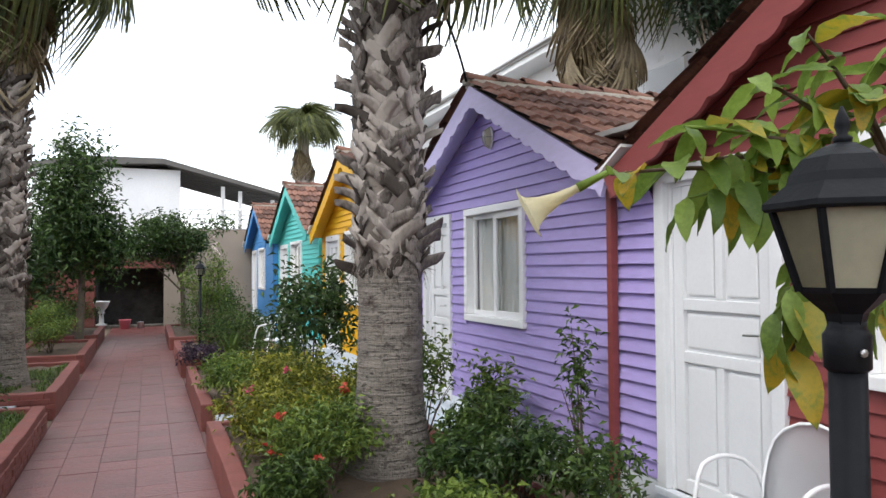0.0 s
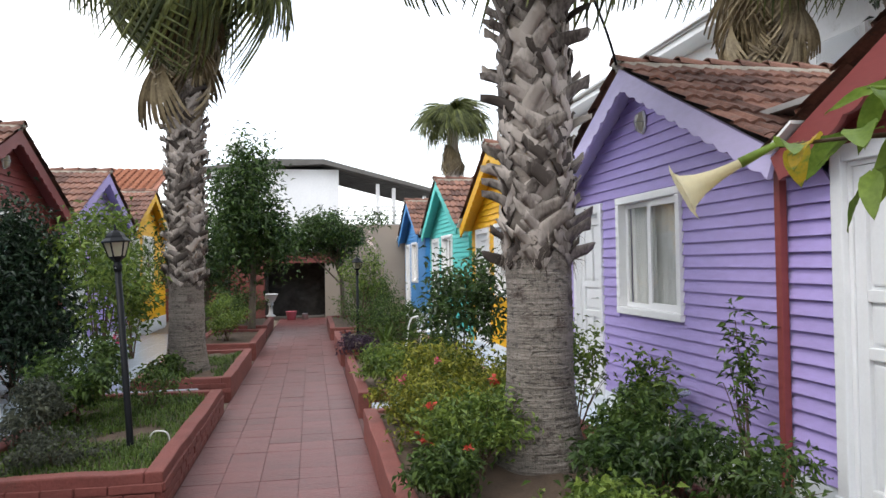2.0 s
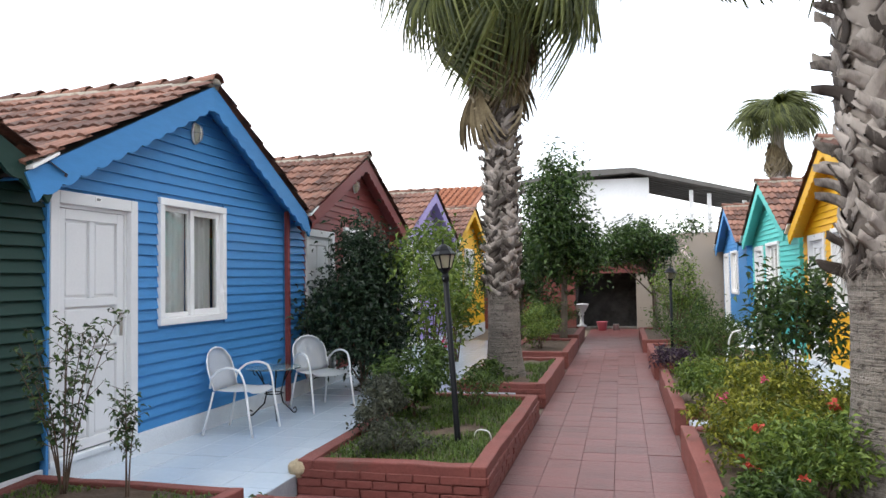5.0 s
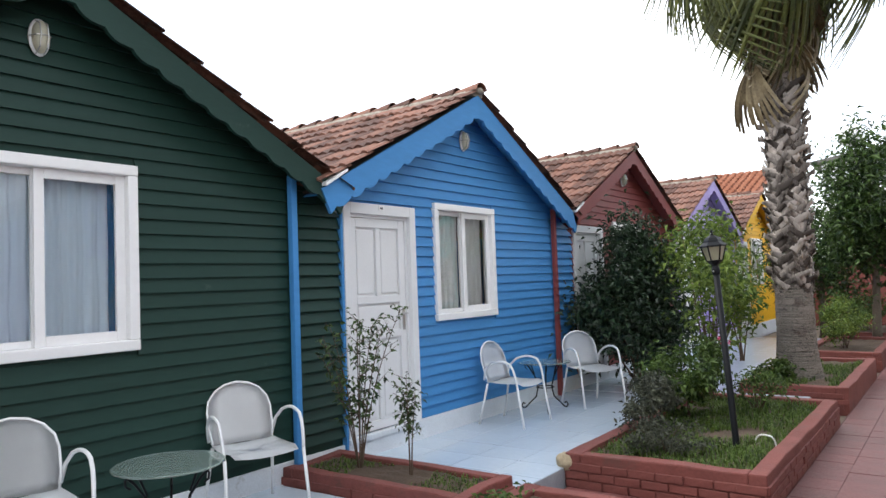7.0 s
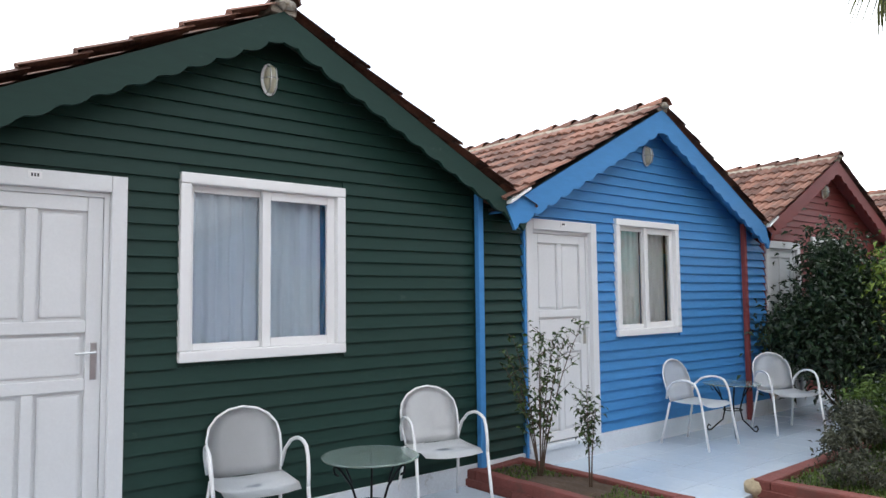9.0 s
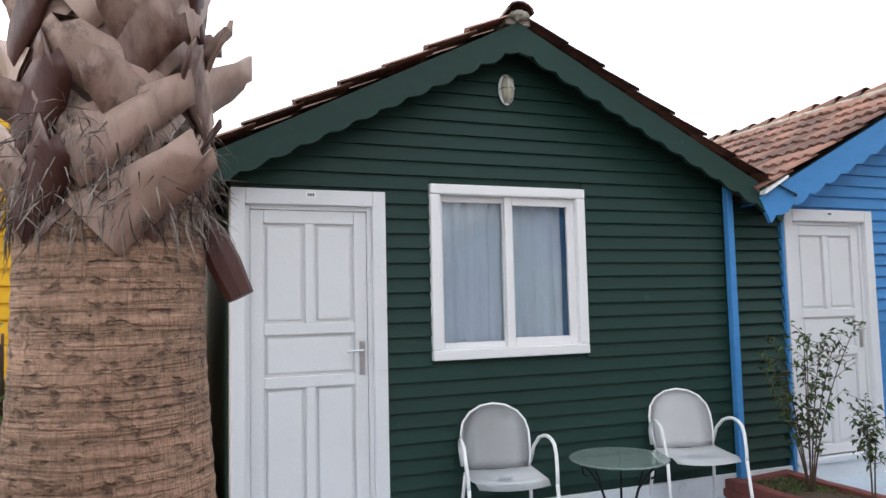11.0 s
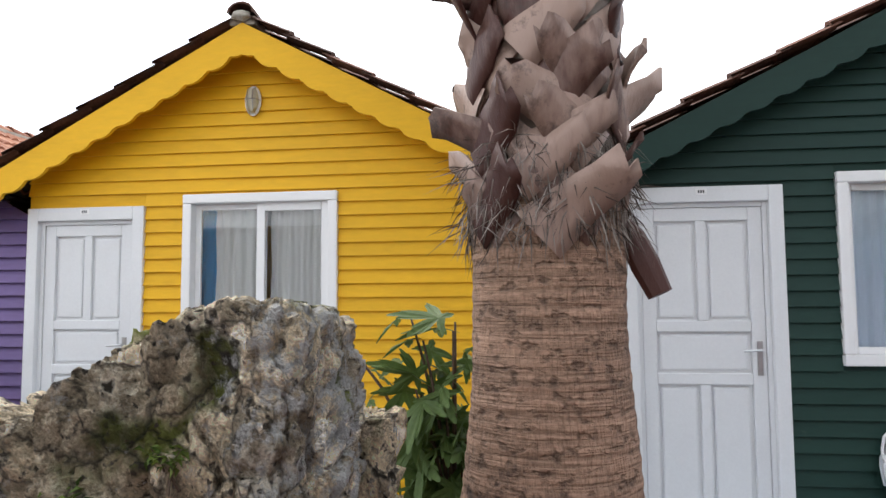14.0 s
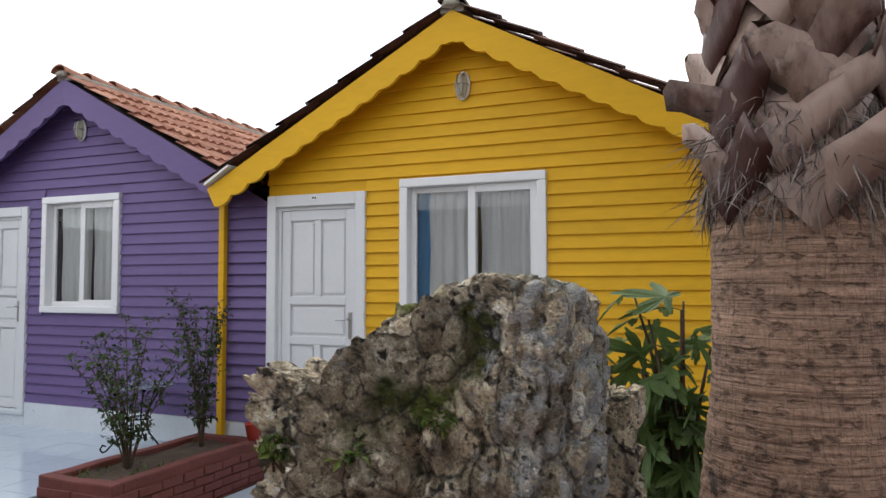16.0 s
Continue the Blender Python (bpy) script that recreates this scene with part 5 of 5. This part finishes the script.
for j in list(range(-30, 0)) + list(range(60, 70)):
    for i in range(5):
        box(XK0 + i * tw + 0.003, XK0 + (i + 1) * tw - 0.003, 3.2 + 0.3 * j + 0.003, 3.2 + 0.3 * j + 0.297, -0.02, rr.uniform(-0.002, 0.002), own)
part("paving_tiles", own, PATH_TILE, path, kind="stuff")

# ---- the end of the court ----
end = thing("garage", pose(0, 24.3, 0), "low red masonry shed with a wide dark opening", "shed")
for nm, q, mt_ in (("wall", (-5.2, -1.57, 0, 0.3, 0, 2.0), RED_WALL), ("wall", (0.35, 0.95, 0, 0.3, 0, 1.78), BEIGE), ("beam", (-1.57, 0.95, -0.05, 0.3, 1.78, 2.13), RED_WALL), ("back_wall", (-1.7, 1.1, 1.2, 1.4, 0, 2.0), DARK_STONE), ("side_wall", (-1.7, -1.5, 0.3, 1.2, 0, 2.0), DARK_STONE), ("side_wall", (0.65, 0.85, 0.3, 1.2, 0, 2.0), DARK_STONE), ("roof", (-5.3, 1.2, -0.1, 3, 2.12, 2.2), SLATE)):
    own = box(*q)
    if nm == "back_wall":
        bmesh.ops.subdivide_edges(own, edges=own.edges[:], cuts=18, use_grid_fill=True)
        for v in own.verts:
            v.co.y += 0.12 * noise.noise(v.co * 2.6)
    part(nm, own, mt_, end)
solo("garden_wall", box(0.97, 6.5, 24.4, 24.6, 0, 3.0), BEIGE, pose(0, 0, 0), "plain beige rendered garden wall and unseen sky-blocking walls", "wall", kind="structure")
solo("garden_wall", box(-12, -5.2, 24.4, 24.6, 0, 2.2), RED_WALL, pose(0, 0, 0), "red painted garden wall", "wall", kind="structure")
urn = lathe([(0.13, 0), (0.14, 0.03), (0.06, 0.07), (0.05, 0.3), (0.09, 0.34), (0.06, 0.38), (0.13, 0.46), (0.19, 0.6), (0.21, 0.62), (0.2, 0.64), (0.15, 0.63)], 18)
solo("urn", urn, WHITE, pose(-1.22, 21.32, 0.275), "white stone garden urn on a foot", "urn", smooth=True)
pot = lathe([(0.12, 0), (0.17, 0.26), (0.18, 0.27), (0.16, 0.27), (0.13, 0.2)], 16)
solo("bucket", pot, mat("pink_plastic", (0.5, 0.13, 0.17), rough=0.4, var=0.1, bump=0.02), pose(-0.72, 23.6, 0.0), "pink plastic bucket on the path", "bucket", smooth=True)
tin = lathe([(0.09, 0), (0.09, 0.18), (0.095, 0.19), (0.08, 0.19)], 14)
solo("paint_tin", tin, STEEL, pose(-0.3, 23.7, 0.0), "small pale metal tin on the path", "tin", smooth=True)

# white house and open roof shelter behind
far = thing("white_house", pose(0, 34, 0), "white rendered house with a grey low-pitched roof", "house")
part("wall", box(-4.5, 1.2, 0, 6, 0, 6.1), PLASTER, far)
part("wall", box(1.2, 7.5, 0.2, 6, 0, 3.6), PLASTER, far)
part("roof", prism([(-4.9, 6.1), (-2.0, 6.5), (0.5, 6.52), (5.9, 5.1), (5.9, 4.95), (0.5, 6.3), (-4.9, 6.02)], -0.5, 6.3), SLATE, far, "grey sheet roof sloping over a terrace")
for k in range(9):
    part("rafter", box(-0.4, 5.8, 0.2 + 0.7 * k, 0.28 + 0.7 * k, 0, 0.12), SLATE, far).matrix_basis = Matrix.Translation((1.4, 0, 6.02)) @ Matrix.Rotation(radians(14.3), 4, "Y") @ Matrix.Scale(0.75, 4, (1, 0, 0))
for x in (3.0, 3.75, 5.2):
    part("post", box(x - 0.08, x + 0.08, 0.0, 0.16, 3.6, 5.9 - 0.25 * (x - 1.2)), WHITE, far)
for z in (3.75, 3.95, 4.15, 4.35):
    part("rail", box(1.3, 7.3, -0.1, 0.0, z, z + 0.07), WHITE, far)
dish = bmesh.new()
bmesh.ops.create_uvsphere(dish, u_segments=20, v_segments=12, radius=0.55)
bmesh.ops.delete(dish, geom=[v for v in dish.verts if v.co.z > -0.2], context="VERTS")
bmesh.ops.solidify(dish, geom=dish.faces[:], thickness=0.02)
solo("satellite_dish", dish, WHITE, pose(-3.4, 34.5, 7.2, -60, 10, 0), "white satellite dish on the roof", "dish", smooth=True)
part("mast", tube([(-3.4, 0.6, 6.1), (-3.4, 0.6, 7.0)], 0.04, 8), STEEL, far)

# big tiled house behind the west row
big = thing("tiled_house", pose(-11, 24, 0), "long house with an orange clay tile roof", "house")
part("wall", box(-4, 5.6, 0, 5, 0, 4.0), PLASTER, big)
roof = part("roof", prism([(-0.5, 0), (5.6, 0), (5.6, 0.1), (-0.5, 0.1)], 0, 9), ROOF_TILE_NEW, big, "orange clay tile roof slope")
roof.matrix_basis = Matrix.Translation((-2.0, -0.4, 3.4)) @ Matrix.Rotation(radians(20), 4, "X") @ Matrix.Scale(0.6, 4, (0, 1, 0)) @ Matrix.Scale(1.4, 4, (1, 0, 0))
own = bmesh.new()
for i in range(34):
    for j in range(16):
        box(-2.7 + 0.25 * i, -2.7 + 0.25 * i + 0.16, -0.4 + 0.33 * j * math.cos(radians(20)), -0.4 + 0.33 * (j + 1) * math.cos(radians(20)), 3.56 + 0.33 * j * math.sin(radians(20)), 3.6 + 0.33 * (j + 0.3) * math.sin(radians(20)), own)
part("roof_tiles", own, ROOF_TILE_NEW, roof, kind="stuff").matrix_parent_inverse = roof.matrix_basis.inverted()

# cream house behind the east row
cream = thing("cream_house", pose(8.2, 0, 0), "two-storey cream house with a broad eave and gutter", "house")
part("wall", box(0.5, 8, 8.5, 24, 0, 6.5), PLASTER, cream)
part("eave", box(-0.15, 8, 8.2, 24.3, 6.5, 6.68), WHITE, cream)
part("gutter", tube([(-0.2, 8.2, 6.72), (-0.2, 24.3, 6.72)], 0.08, 10), STEEL, cream, "grey metal gutter", smooth=True)
part("roof", prism([(-0.15, 6.68), (8, 6.68), (4, 8.3)], 8.2, 24.3), ROOF_TILE, cream)
part("downpipe", tube([(-0.15, 13.2, 6.65), (0.1, 13.2, 6.3), (0.42, 13.2, 6.0), (0.42, 13.2, 0)], 0.06, 8), PLASTER, cream, smooth=True)
cw = part("window", box(0.44, 0.5, 10.6, 11.8, 4.2, 5.5), WHITE, cream)
part("pane", box(0.42, 0.445, 10.7, 11.7, 4.3, 5.4), GLASS, cw)
cable = tube(arc((2.6, 6.6, 3.42), (2.4, 6.4, 3.9), (1.55, 6.0, 4.9), 12), 0.012, 6)
solo("cable", cable, IRON, pose(0, 0, 0), "black electric cable hanging over the roof", "cable", smooth=True)

# ---- ruined stone block ----
def stone_material():
    """Limestone: brown-grey mass, pale lichen crust, dark pores, moss in patches."""
    m = mat("lichened_limestone", (0.13, 0.105, 0.075), rough=0.95, var=0.7, scale=16, fine=110, bump=1.0, tint=(0.52, 0.46, 0.37), stain=(0.62, 0.6, 0.56), stain_at=0.55, stain_scale=8.0)
    n, l = m.node_tree.nodes, m.node_tree.links
    b = n["Principled BSDF"]
    col = b.inputs["Base Color"].links[0].from_socket
    co = n.new("ShaderNodeTexCoord")
    for scale, at, c in ((4.0, 0.57, (0.06, 0.07, 0.016)), (16.0, 0.6, (0.03, 0.026, 0.02)), (38.0, 0.62, (0.04, 0.035, 0.03))):
        t = n.new("ShaderNodeTexNoise")
        t.inputs["Scale"].default_value, t.inputs["Detail"].default_value = scale, 7
        l.new(co.outputs["Object"], t.inputs["Vector"])
        r = n.new("ShaderNodeMapRange")
        r.inputs["From Min"].default_value, r.inputs["From Max"].default_value = at - 0.02, at + 0.05
        l.new(t.outputs["Fac"], r.inputs["Value"])
        x = n.new("ShaderNodeMix")
        x.data_type = "RGBA"
        x.inputs[7].default_value = (*c, 1)
        l.new(r.outputs[0], x.inputs[0])
        l.new(col, x.inputs[6])
        col = x.outputs[2]
    # stones of several tones set in the mass, with dark seams
    vo = n.new("ShaderNodeTexVoronoi")
    vo.inputs["Scale"].default_value = 8.0
    ve = n.new("ShaderNodeTexVoronoi")
    ve.feature = "DISTANCE_TO_EDGE"
    ve.inputs["Scale"].default_value = 8.0
    wob = n.new("ShaderNodeTexNoise")
    wob.inputs["Scale"].default_value, wob.inputs["Detail"].default_value = 9.0, 4
    l.new(co.outputs["Object"], wob.inputs["Vector"])
    mixv = n.new("ShaderNodeMix")
    mixv.data_type = "RGBA"
    mixv.inputs[0].default_value = 0.12
    l.new(co.outputs["Object"], mixv.inputs[6])
    l.new(wob.outputs["Color"], mixv.inputs[7])
    for v in (vo, ve):
        l.new(mixv.outputs[2], v.inputs["Vector"])
    bw = n.new("ShaderNodeSeparateColor")
    l.new(vo.outputs["Color"], bw.inputs[0])
    ramp = n.new("ShaderNodeValToRGB")
    ramp.color_ramp.elements[0].color, ramp.color_ramp.elements[1].color = (1.5, 1.4, 1.25, 1), (4.6, 4.4, 4.05, 1)
    mid = ramp.color_ramp.elements.new(0.55)
    mid.color = (3.2, 2.95, 2.5, 1)
    l.new(bw.outputs[0], ramp.inputs["Fac"])
    seam = n.new("ShaderNodeMapRange")
    seam.inputs["From Min"].default_value, seam.inputs["From Max"].default_value = 0.0, 0.07
    seam.inputs["To Min"].default_value, seam.inputs["To Max"].default_value = 0.2, 0.9
    l.new(ve.outputs["Distance"], seam.inputs["Value"])
    for src in (ramp.outputs["Color"], seam.outputs[0]):
        x = n.new("ShaderNodeMix")
        x.data_type, x.blend_type = "RGBA", "MULTIPLY"
        x.inputs[0].default_value = 1.0
        l.new(col, x.inputs[6])
        l.new(src, x.inputs[7])
        col = x.outputs[2]
    sep = n.new("ShaderNodeSeparateXYZ")
    l.new(co.outputs["Object"], sep.inputs[0])
    reach = n.new("ShaderNodeMapRange")
    reach.inputs["From Min"].default_value, reach.inputs["From Max"].default_value = 0.1, 0.48
    reach.inputs["To Min"].default_value, reach.inputs["To Max"].default_value = -0.02, 0.16
    l.new(sep.outputs[1], reach.inputs["Value"])
    patch = n.new("ShaderNodeTexNoise")
    patch.inputs["Scale"].default_value, patch.inputs["Detail"].default_value, patch.inputs["Roughness"].default_value = 17.0, 8, 0.75
    l.new(co.outputs["Object"], patch.inputs["Vector"])
    tot = n.new("ShaderNodeMath")
    l.new(reach.outputs[0], tot.inputs[0])
    l.new(patch.outputs["Fac"], tot.inputs[1])
    crust = n.new("ShaderNodeMapRange")
    crust.inputs["From Min"].default_value, crust.inputs["From Max"].default_value = 0.57, 0.68
    l.new(tot.outputs[0], crust.inputs["Value"])
    x = n.new("ShaderNodeMix")
    x.data_type = "RGBA"
    x.inputs[7].default_value = (0.62, 0.61, 0.59, 1)
    l.new(crust.outputs[0], x.inputs[0])
    l.new(col, x.inputs[6])
    l.new(x.outputs[2], b.inputs["Base Color"])
    return m


STONE = stone_material()
for nd in STONE.node_tree.nodes:
    if nd.type == "BUMP":
        nd.inputs["Distance"].default_value = 0.05


def rock(centre, size, seed, label, lumps, cuts=108):
    """A rubble block: stones of several sizes with seams between them; lumps shift its upper outline along y."""
    own = bmesh.new()
    bmesh.ops.create_cube(own, size=2)
    bmesh.ops.subdivide_edges(own, edges=own.edges[:], cuts=cuts, use_grid_fill=True)
    o = Vector((seed * 7.3, seed * 3.1, seed))
    for v in own.verts:
        p = v.co.copy()
        p.z = 1 - 2 * (0.5 - 0.5 * p.z) ** 1.7        # finer towards the top
        d = p.normalized()
        q = p * 0.92 + d * 0.1
        w = Vector((p.x * size[0], p.y * size[1], p.z * size[2]))
        warp = w + 0.03 * noise.noise_vector(w * 9 + o)
        push = 0.03 * noise.noise(w * 3.2 + o)
        for scale, height, seam in ((5.0, 0.03, 0.028), (11.0, 0.026, 0.022), (24.0, 0.011, 0.012)):
            f, near = noise.voronoi(warp * scale + o)
            push += height * noise.noise(near[0] * 1.7 + o) * 1.6 - seam * (1 - min(1.0, (f[1] - f[0]) / 0.13))
        push += 0.016 * noise.fractal(w * 18 + o, 0.6, 2.1, 5) * noise.noise(w * 5 - o)
        pit = noise.noise(w * 11 + o * 2)
        if pit > 0.32:
            push -= (pit - 0.32) * 0.14
        top = max(0.0, p.z) ** 2
        v.co = Vector((q.x * size[0], q.y * size[1], q.z * size[2] + top * lumps(q.y))) + d * push
    return solo("stone_block", own, STONE, pose(*centre), label, "rock", "ruined stones", smooth=True)


rock((-1.25, -0.665, 0.79), (0.25, 0.405, 0.84), 1, "weathered limestone block with moss and lichen, beside the path", lambda y: 0.1 - 0.11 / (1 + math.exp(12 * (y - 0.15))) - 0.13 / (1 + math.exp(22 * (y + 0.36))) - 0.05 * max(0, y * 4 - 3) ** 2)
rock((-1.64, -0.37, 0.66), (0.16, 0.16, 0.74), 2, "smaller weathered limestone block behind the large one", lambda y: 0.0, 60)
for k, (x, y, z) in enumerate(((-1.0, -0.56, 1.36), (-1.0, -0.78, 1.28), (-1.0, -1.0, 1.27))):
    shrub(x, y, z, 0.07, 0.035, 0.05, 60, 0.03, "light", "small green weed growing from the stone", "weed", seed=90 + k, stems=4, low=0.1, group="weeds", name="weed")

# ---- fig and angel's trumpet ----
def fig_leaf_mesh():
    """A deeply lobed leaf, 0.2 m long along x."""
    own = bmesh.new()
    out = []
    for a0, L in ((-118, 0.09), (-58, 0.15), (0, 0.2), (58, 0.15), (118, 0.09)):
        for da, f in ((-29, 0.3), (-22, 0.46), (-15, 0.66), (-10, 0.8), (-8, 0.74), (-3, 0.96), (0, 1.0), (3, 0.96), (8, 0.74), (10, 0.8), (15, 0.66), (22, 0.46)):
            a = radians(a0 + da)
            out.append((L * f * math.cos(a) + 0.02, L * f * math.sin(a)))
    c = own.verts.new((0.02, 0, 0.0))
    vs = [own.verts.new((x, y, 0.03 * math.cos(8 * math.atan2(y, x)) * math.hypot(x, y) - 1.6 * (x * x + y * y))) for x, y in out]
    for p, q in zip(vs, vs[1:] + vs[:1]):
        own.faces.new((c, p, q))
    return mesh_of("leaf", own, LEAF["fig"])


fig = thing("fig_plant", pose(-2.85, -0.2, 0.17), "young fig plant with large lobed leaves against the yellow cottage", "plant")
FIG = fig_leaf_mesh()
rr = random.Random(4)
for k in range(15):
    a = rr.uniform(0, 6.28)
    tip = Vector((0.16 * math.cos(a), 0.02 + 0.2 * math.sin(a), rr.uniform(0.8, 1.55)))
    if k == 0:
        tip = Vector((0.02, -0.47, 1.36))
    stem = part("stem", tube(arc((0, 0, 0), (0.02, 0.02, tip.z * 0.6), tip, 6), [0.014, 0.013, 0.012, 0.01, 0.009, 0.007, 0.005], 6), TWIG, fig, smooth=True)
    for q in range(8):
        f = 0.35 + 0.65 * q / 7
        p = Vector((tip.x * f ** 1.5, tip.y * f ** 1.5, tip.z * f))
        lf = part("leaf", FIG, None, stem)
        az = 2.4 * q + rr.uniform(-0.5, 0.5)
        lf.matrix_basis = Matrix.Translation(p + 0.05 * Vector((math.cos(az), math.sin(az), 0.2))) @ Matrix.Rotation(az, 4, "Z") @ Matrix.Rotation(radians(rr.uniform(-35, 55)), 4, "Y") @ Matrix.Rotation(radians(rr.uniform(-60, 60)), 4, "X") @ Matrix.Scale(rr.uniform(0.7, 1.25), 4)

BRUG = mat("soft_green_leaf", (0.13, 0.23, 0.035), rough=0.45, var=0.3, scale=9, fine=60, bump=0.15, rand=0.8, tint=(0.27, 0.38, 0.07), trans=0.45, spec=0.4)
BRUG_YELLOW = mat("yellowing_leaf", (0.42, 0.4, 0.04), rough=0.5, var=0.3, scale=12, bump=0.1, rand=0.6, tint=(0.6, 0.38, 0.03), trans=0.4, stain=(0.2, 0.26, 0.04), stain_at=0.55, stain_scale=14)


def broad_leaf(material, L=0.14, w=0.036):
    """A pointed oval leaf with a sunk midrib and a bent-down tip, along x."""
    own = bmesh.new()
    rows = []
    for q in range(9):
        f = q / 8
        wd = w * math.sin(math.pi * min(1, f * 0.97 + 0.03)) ** 0.75 * (1.15 - 0.35 * f)
        z = -0.35 * L * f ** 2.2
        rows.append([own.verts.new((L * f, s * wd, z + 0.3 * wd * abs(s) + 0.003 * math.sin(q * 2.1 + s * 3))) for s in (-1, -0.5, 0, 0.5, 1)])
    for a, b in zip(rows, rows[1:]):
        for i in range(4):
            own.faces.new((a[i], a[i + 1], b[i + 1], b[i]))
    bmesh.ops.remove_doubles(own, verts=own.verts[:], dist=1e-5)
    return mesh_of("leaf", own, material, True)


BROAD = [broad_leaf(BRUG, 0.16, 0.025), broad_leaf(BRUG, 0.135, 0.028), broad_leaf(BRUG_YELLOW, 0.155, 0.034)]
brug = thing("angels_trumpet", pose(1.62, 1.75, 0.24), "angel's trumpet shrub with broad green and yellowing leaves", "shrub")
base = Vector((1.62, 1.75, 0.24))
hub = Vector((1.4, 1.68, 1.86)) - base
part("stem", tube(arc((0, 0, -0.03), (0.02, 0.0, 1.0), hub, 7), [0.02, 0.019, 0.018, 0.017, 0.016, 0.014, 0.013, 0.012], 8), TWIG, brug, smooth=True)
rr = random.Random(12)
for k, (bx, by, bz, hang) in enumerate(((0.82, 1.92, 1.9, 0.5), (0.95, 1.84, 2.0, 0.2), (1.08, 1.77, 2.1, 0.1), (1.08, 1.79, 1.84, 0.8), (1.28, 1.7, 2.08, 0.2), (1.09, 1.74, 1.6, 0.9), (1.36, 1.68, 1.62, 0.8), (1.2, 1.74, 1.95, 0.5), (1.2, 1.74, 2.2, 0.3), (1.38, 1.66, 2.22, 0.3), (1.0, 1.83, 1.93, 0.9), (1.13, 1.75, 1.6, 1.0), (1.15, 1.75, 1.52, 1.1), (0.92, 1.8, 1.84, 0.9), (1.06, 1.76, 1.97, 0.6))):
    tip = Vector((bx, by, bz)) - base
    mid = (hub + tip) / 2 + Vector((0, 0, 0.06))
    pts = arc(hub, mid, tip, 7)
    tw_ = part("twig", tube(pts, [0.008, 0.0075, 0.007, 0.0065, 0.006, 0.005, 0.004, 0.003], 6), BRUG if k % 2 else TWIG, brug, smooth=True)
    way = (tip - hub).normalized()
    for q in range(12):
        f = 0.35 + 0.65 * q / 11
        p = hub.lerp(tip, f) + Vector((0, 0, 0.05 * math.sin(math.pi * f)))
        yellow = rr.random() < 0.16
        lf = part("leaf", BROAD[2] if yellow else BROAD[q % 2], None, tw_)
        az = math.atan2(way.y, way.x) + (1 if q % 2 else -1) * rr.uniform(0.4, 2.0)
        tilt = rr.uniform(-0.6, 0.6) + hang * rr.uniform(0.3, 1.3)
        lf.matrix_basis = Matrix.Translation(p) @ Matrix.Rotation(az, 4, "Z") @ Matrix.Rotation(tilt, 4, "Y") @ Matrix.Rotation(rr.uniform(-0.6, 0.6), 4, "X") @ Matrix.Scale(rr.uniform(0.55, 1.15), 4)
CREAM = mat("cream_petal", (0.85, 0.8, 0.6), rough=0.6, var=0.08, scale=10, bump=0.05, trans=0.4)
fl = bmesh.new()
n = 20
prof = [(0.0, 0.009), (0.04, 0.011), (0.08, 0.016), (0.12, 0.026), (0.15, 0.04), (0.165, 0.056), (0.16, 0.064)]
rings = [[fl.verts.new(((r + (0.012 * max(0, i - 4) / 2 * math.cos(5 * 2 * math.pi * s / n))) * math.cos(2 * math.pi * s / n), (r + (0.012 * max(0, i - 4) / 2 * math.cos(5 * 2 * math.pi * s / n))) * math.sin(2 * math.pi * s / n), z)) for s in range(n)] for i, (z, r) in enumerate(prof)]
for a, b in zip(rings, rings[1:]):
    for s in range(n):
        fl.faces.new((a[s], a[(s + 1) % n], b[(s + 1) % n], b[s]))
bmesh.ops.solidify(fl, geom=fl.faces[:], thickness=0.0015)
flower = part("flower", fl, CREAM, brug, "cream trumpet flower", smooth=True)
f0, f1 = Vector((0.79, 1.97, 1.885)) - base, Vector((0.66, 2.04, 1.81)) - base
flower.matrix_basis = Matrix.Translation(f0) @ (f1 - f0).to_track_quat("Z", "Y").to_matrix().to_4x4() @ Matrix.Scale(0.88, 4)
cal = part("calyx", tube([f0 - (f1 - f0).normalized() * 0.06, f0 + (f1 - f0).normalized() * 0.02], [0.006, 0.011], 8), BRUG, brug, "green calyx", smooth=True)

# added plain walls, unseen: close the court behind the camera and block sky light
solo("garden_wall", box(3.2, 3.4, -9.5, 0.2, 0, 3.2), BEIGE, pose(0, 0, 0), "plain beige rendered garden wall and unseen sky-blocking walls", "wall", kind="structure")
solo("garden_wall", box(-8, 3.4, -9.9, -9.6, 0, 2.6), BEIGE, pose(0, 0, 0), "plain beige rendered garden wall and unseen sky-blocking walls", "wall", kind="structure")
rp = lathe([(0.05, 0), (0.075, 0.13), (0.082, 0.135), (0.07, 0.135), (0.06, 0.1)], 14)
solo("flower_pot", rp, mat("red_plastic", (0.45, 0.05, 0.03), rough=0.4, var=0.1, bump=0.02), pose(-4.55, -3.79, 0.398), "small red plastic flower pot on the planter wall", "pot", smooth=True)
hose = tube(list(arc((-1.42, 7.0, 0.21), (-1.42, 7.0, 0.34), (-1.34, 7.0, 0.33), 6)) + list(arc((-1.3, 7.0, 0.325), (-1.25, 7.0, 0.31), (-1.26, 7.02, 0.21), 5)), 0.006, 7)
solo("hose", hose, PVC, pose(0, 0, 0), "short bent white hose standing in the planter", "hose", smooth=True)
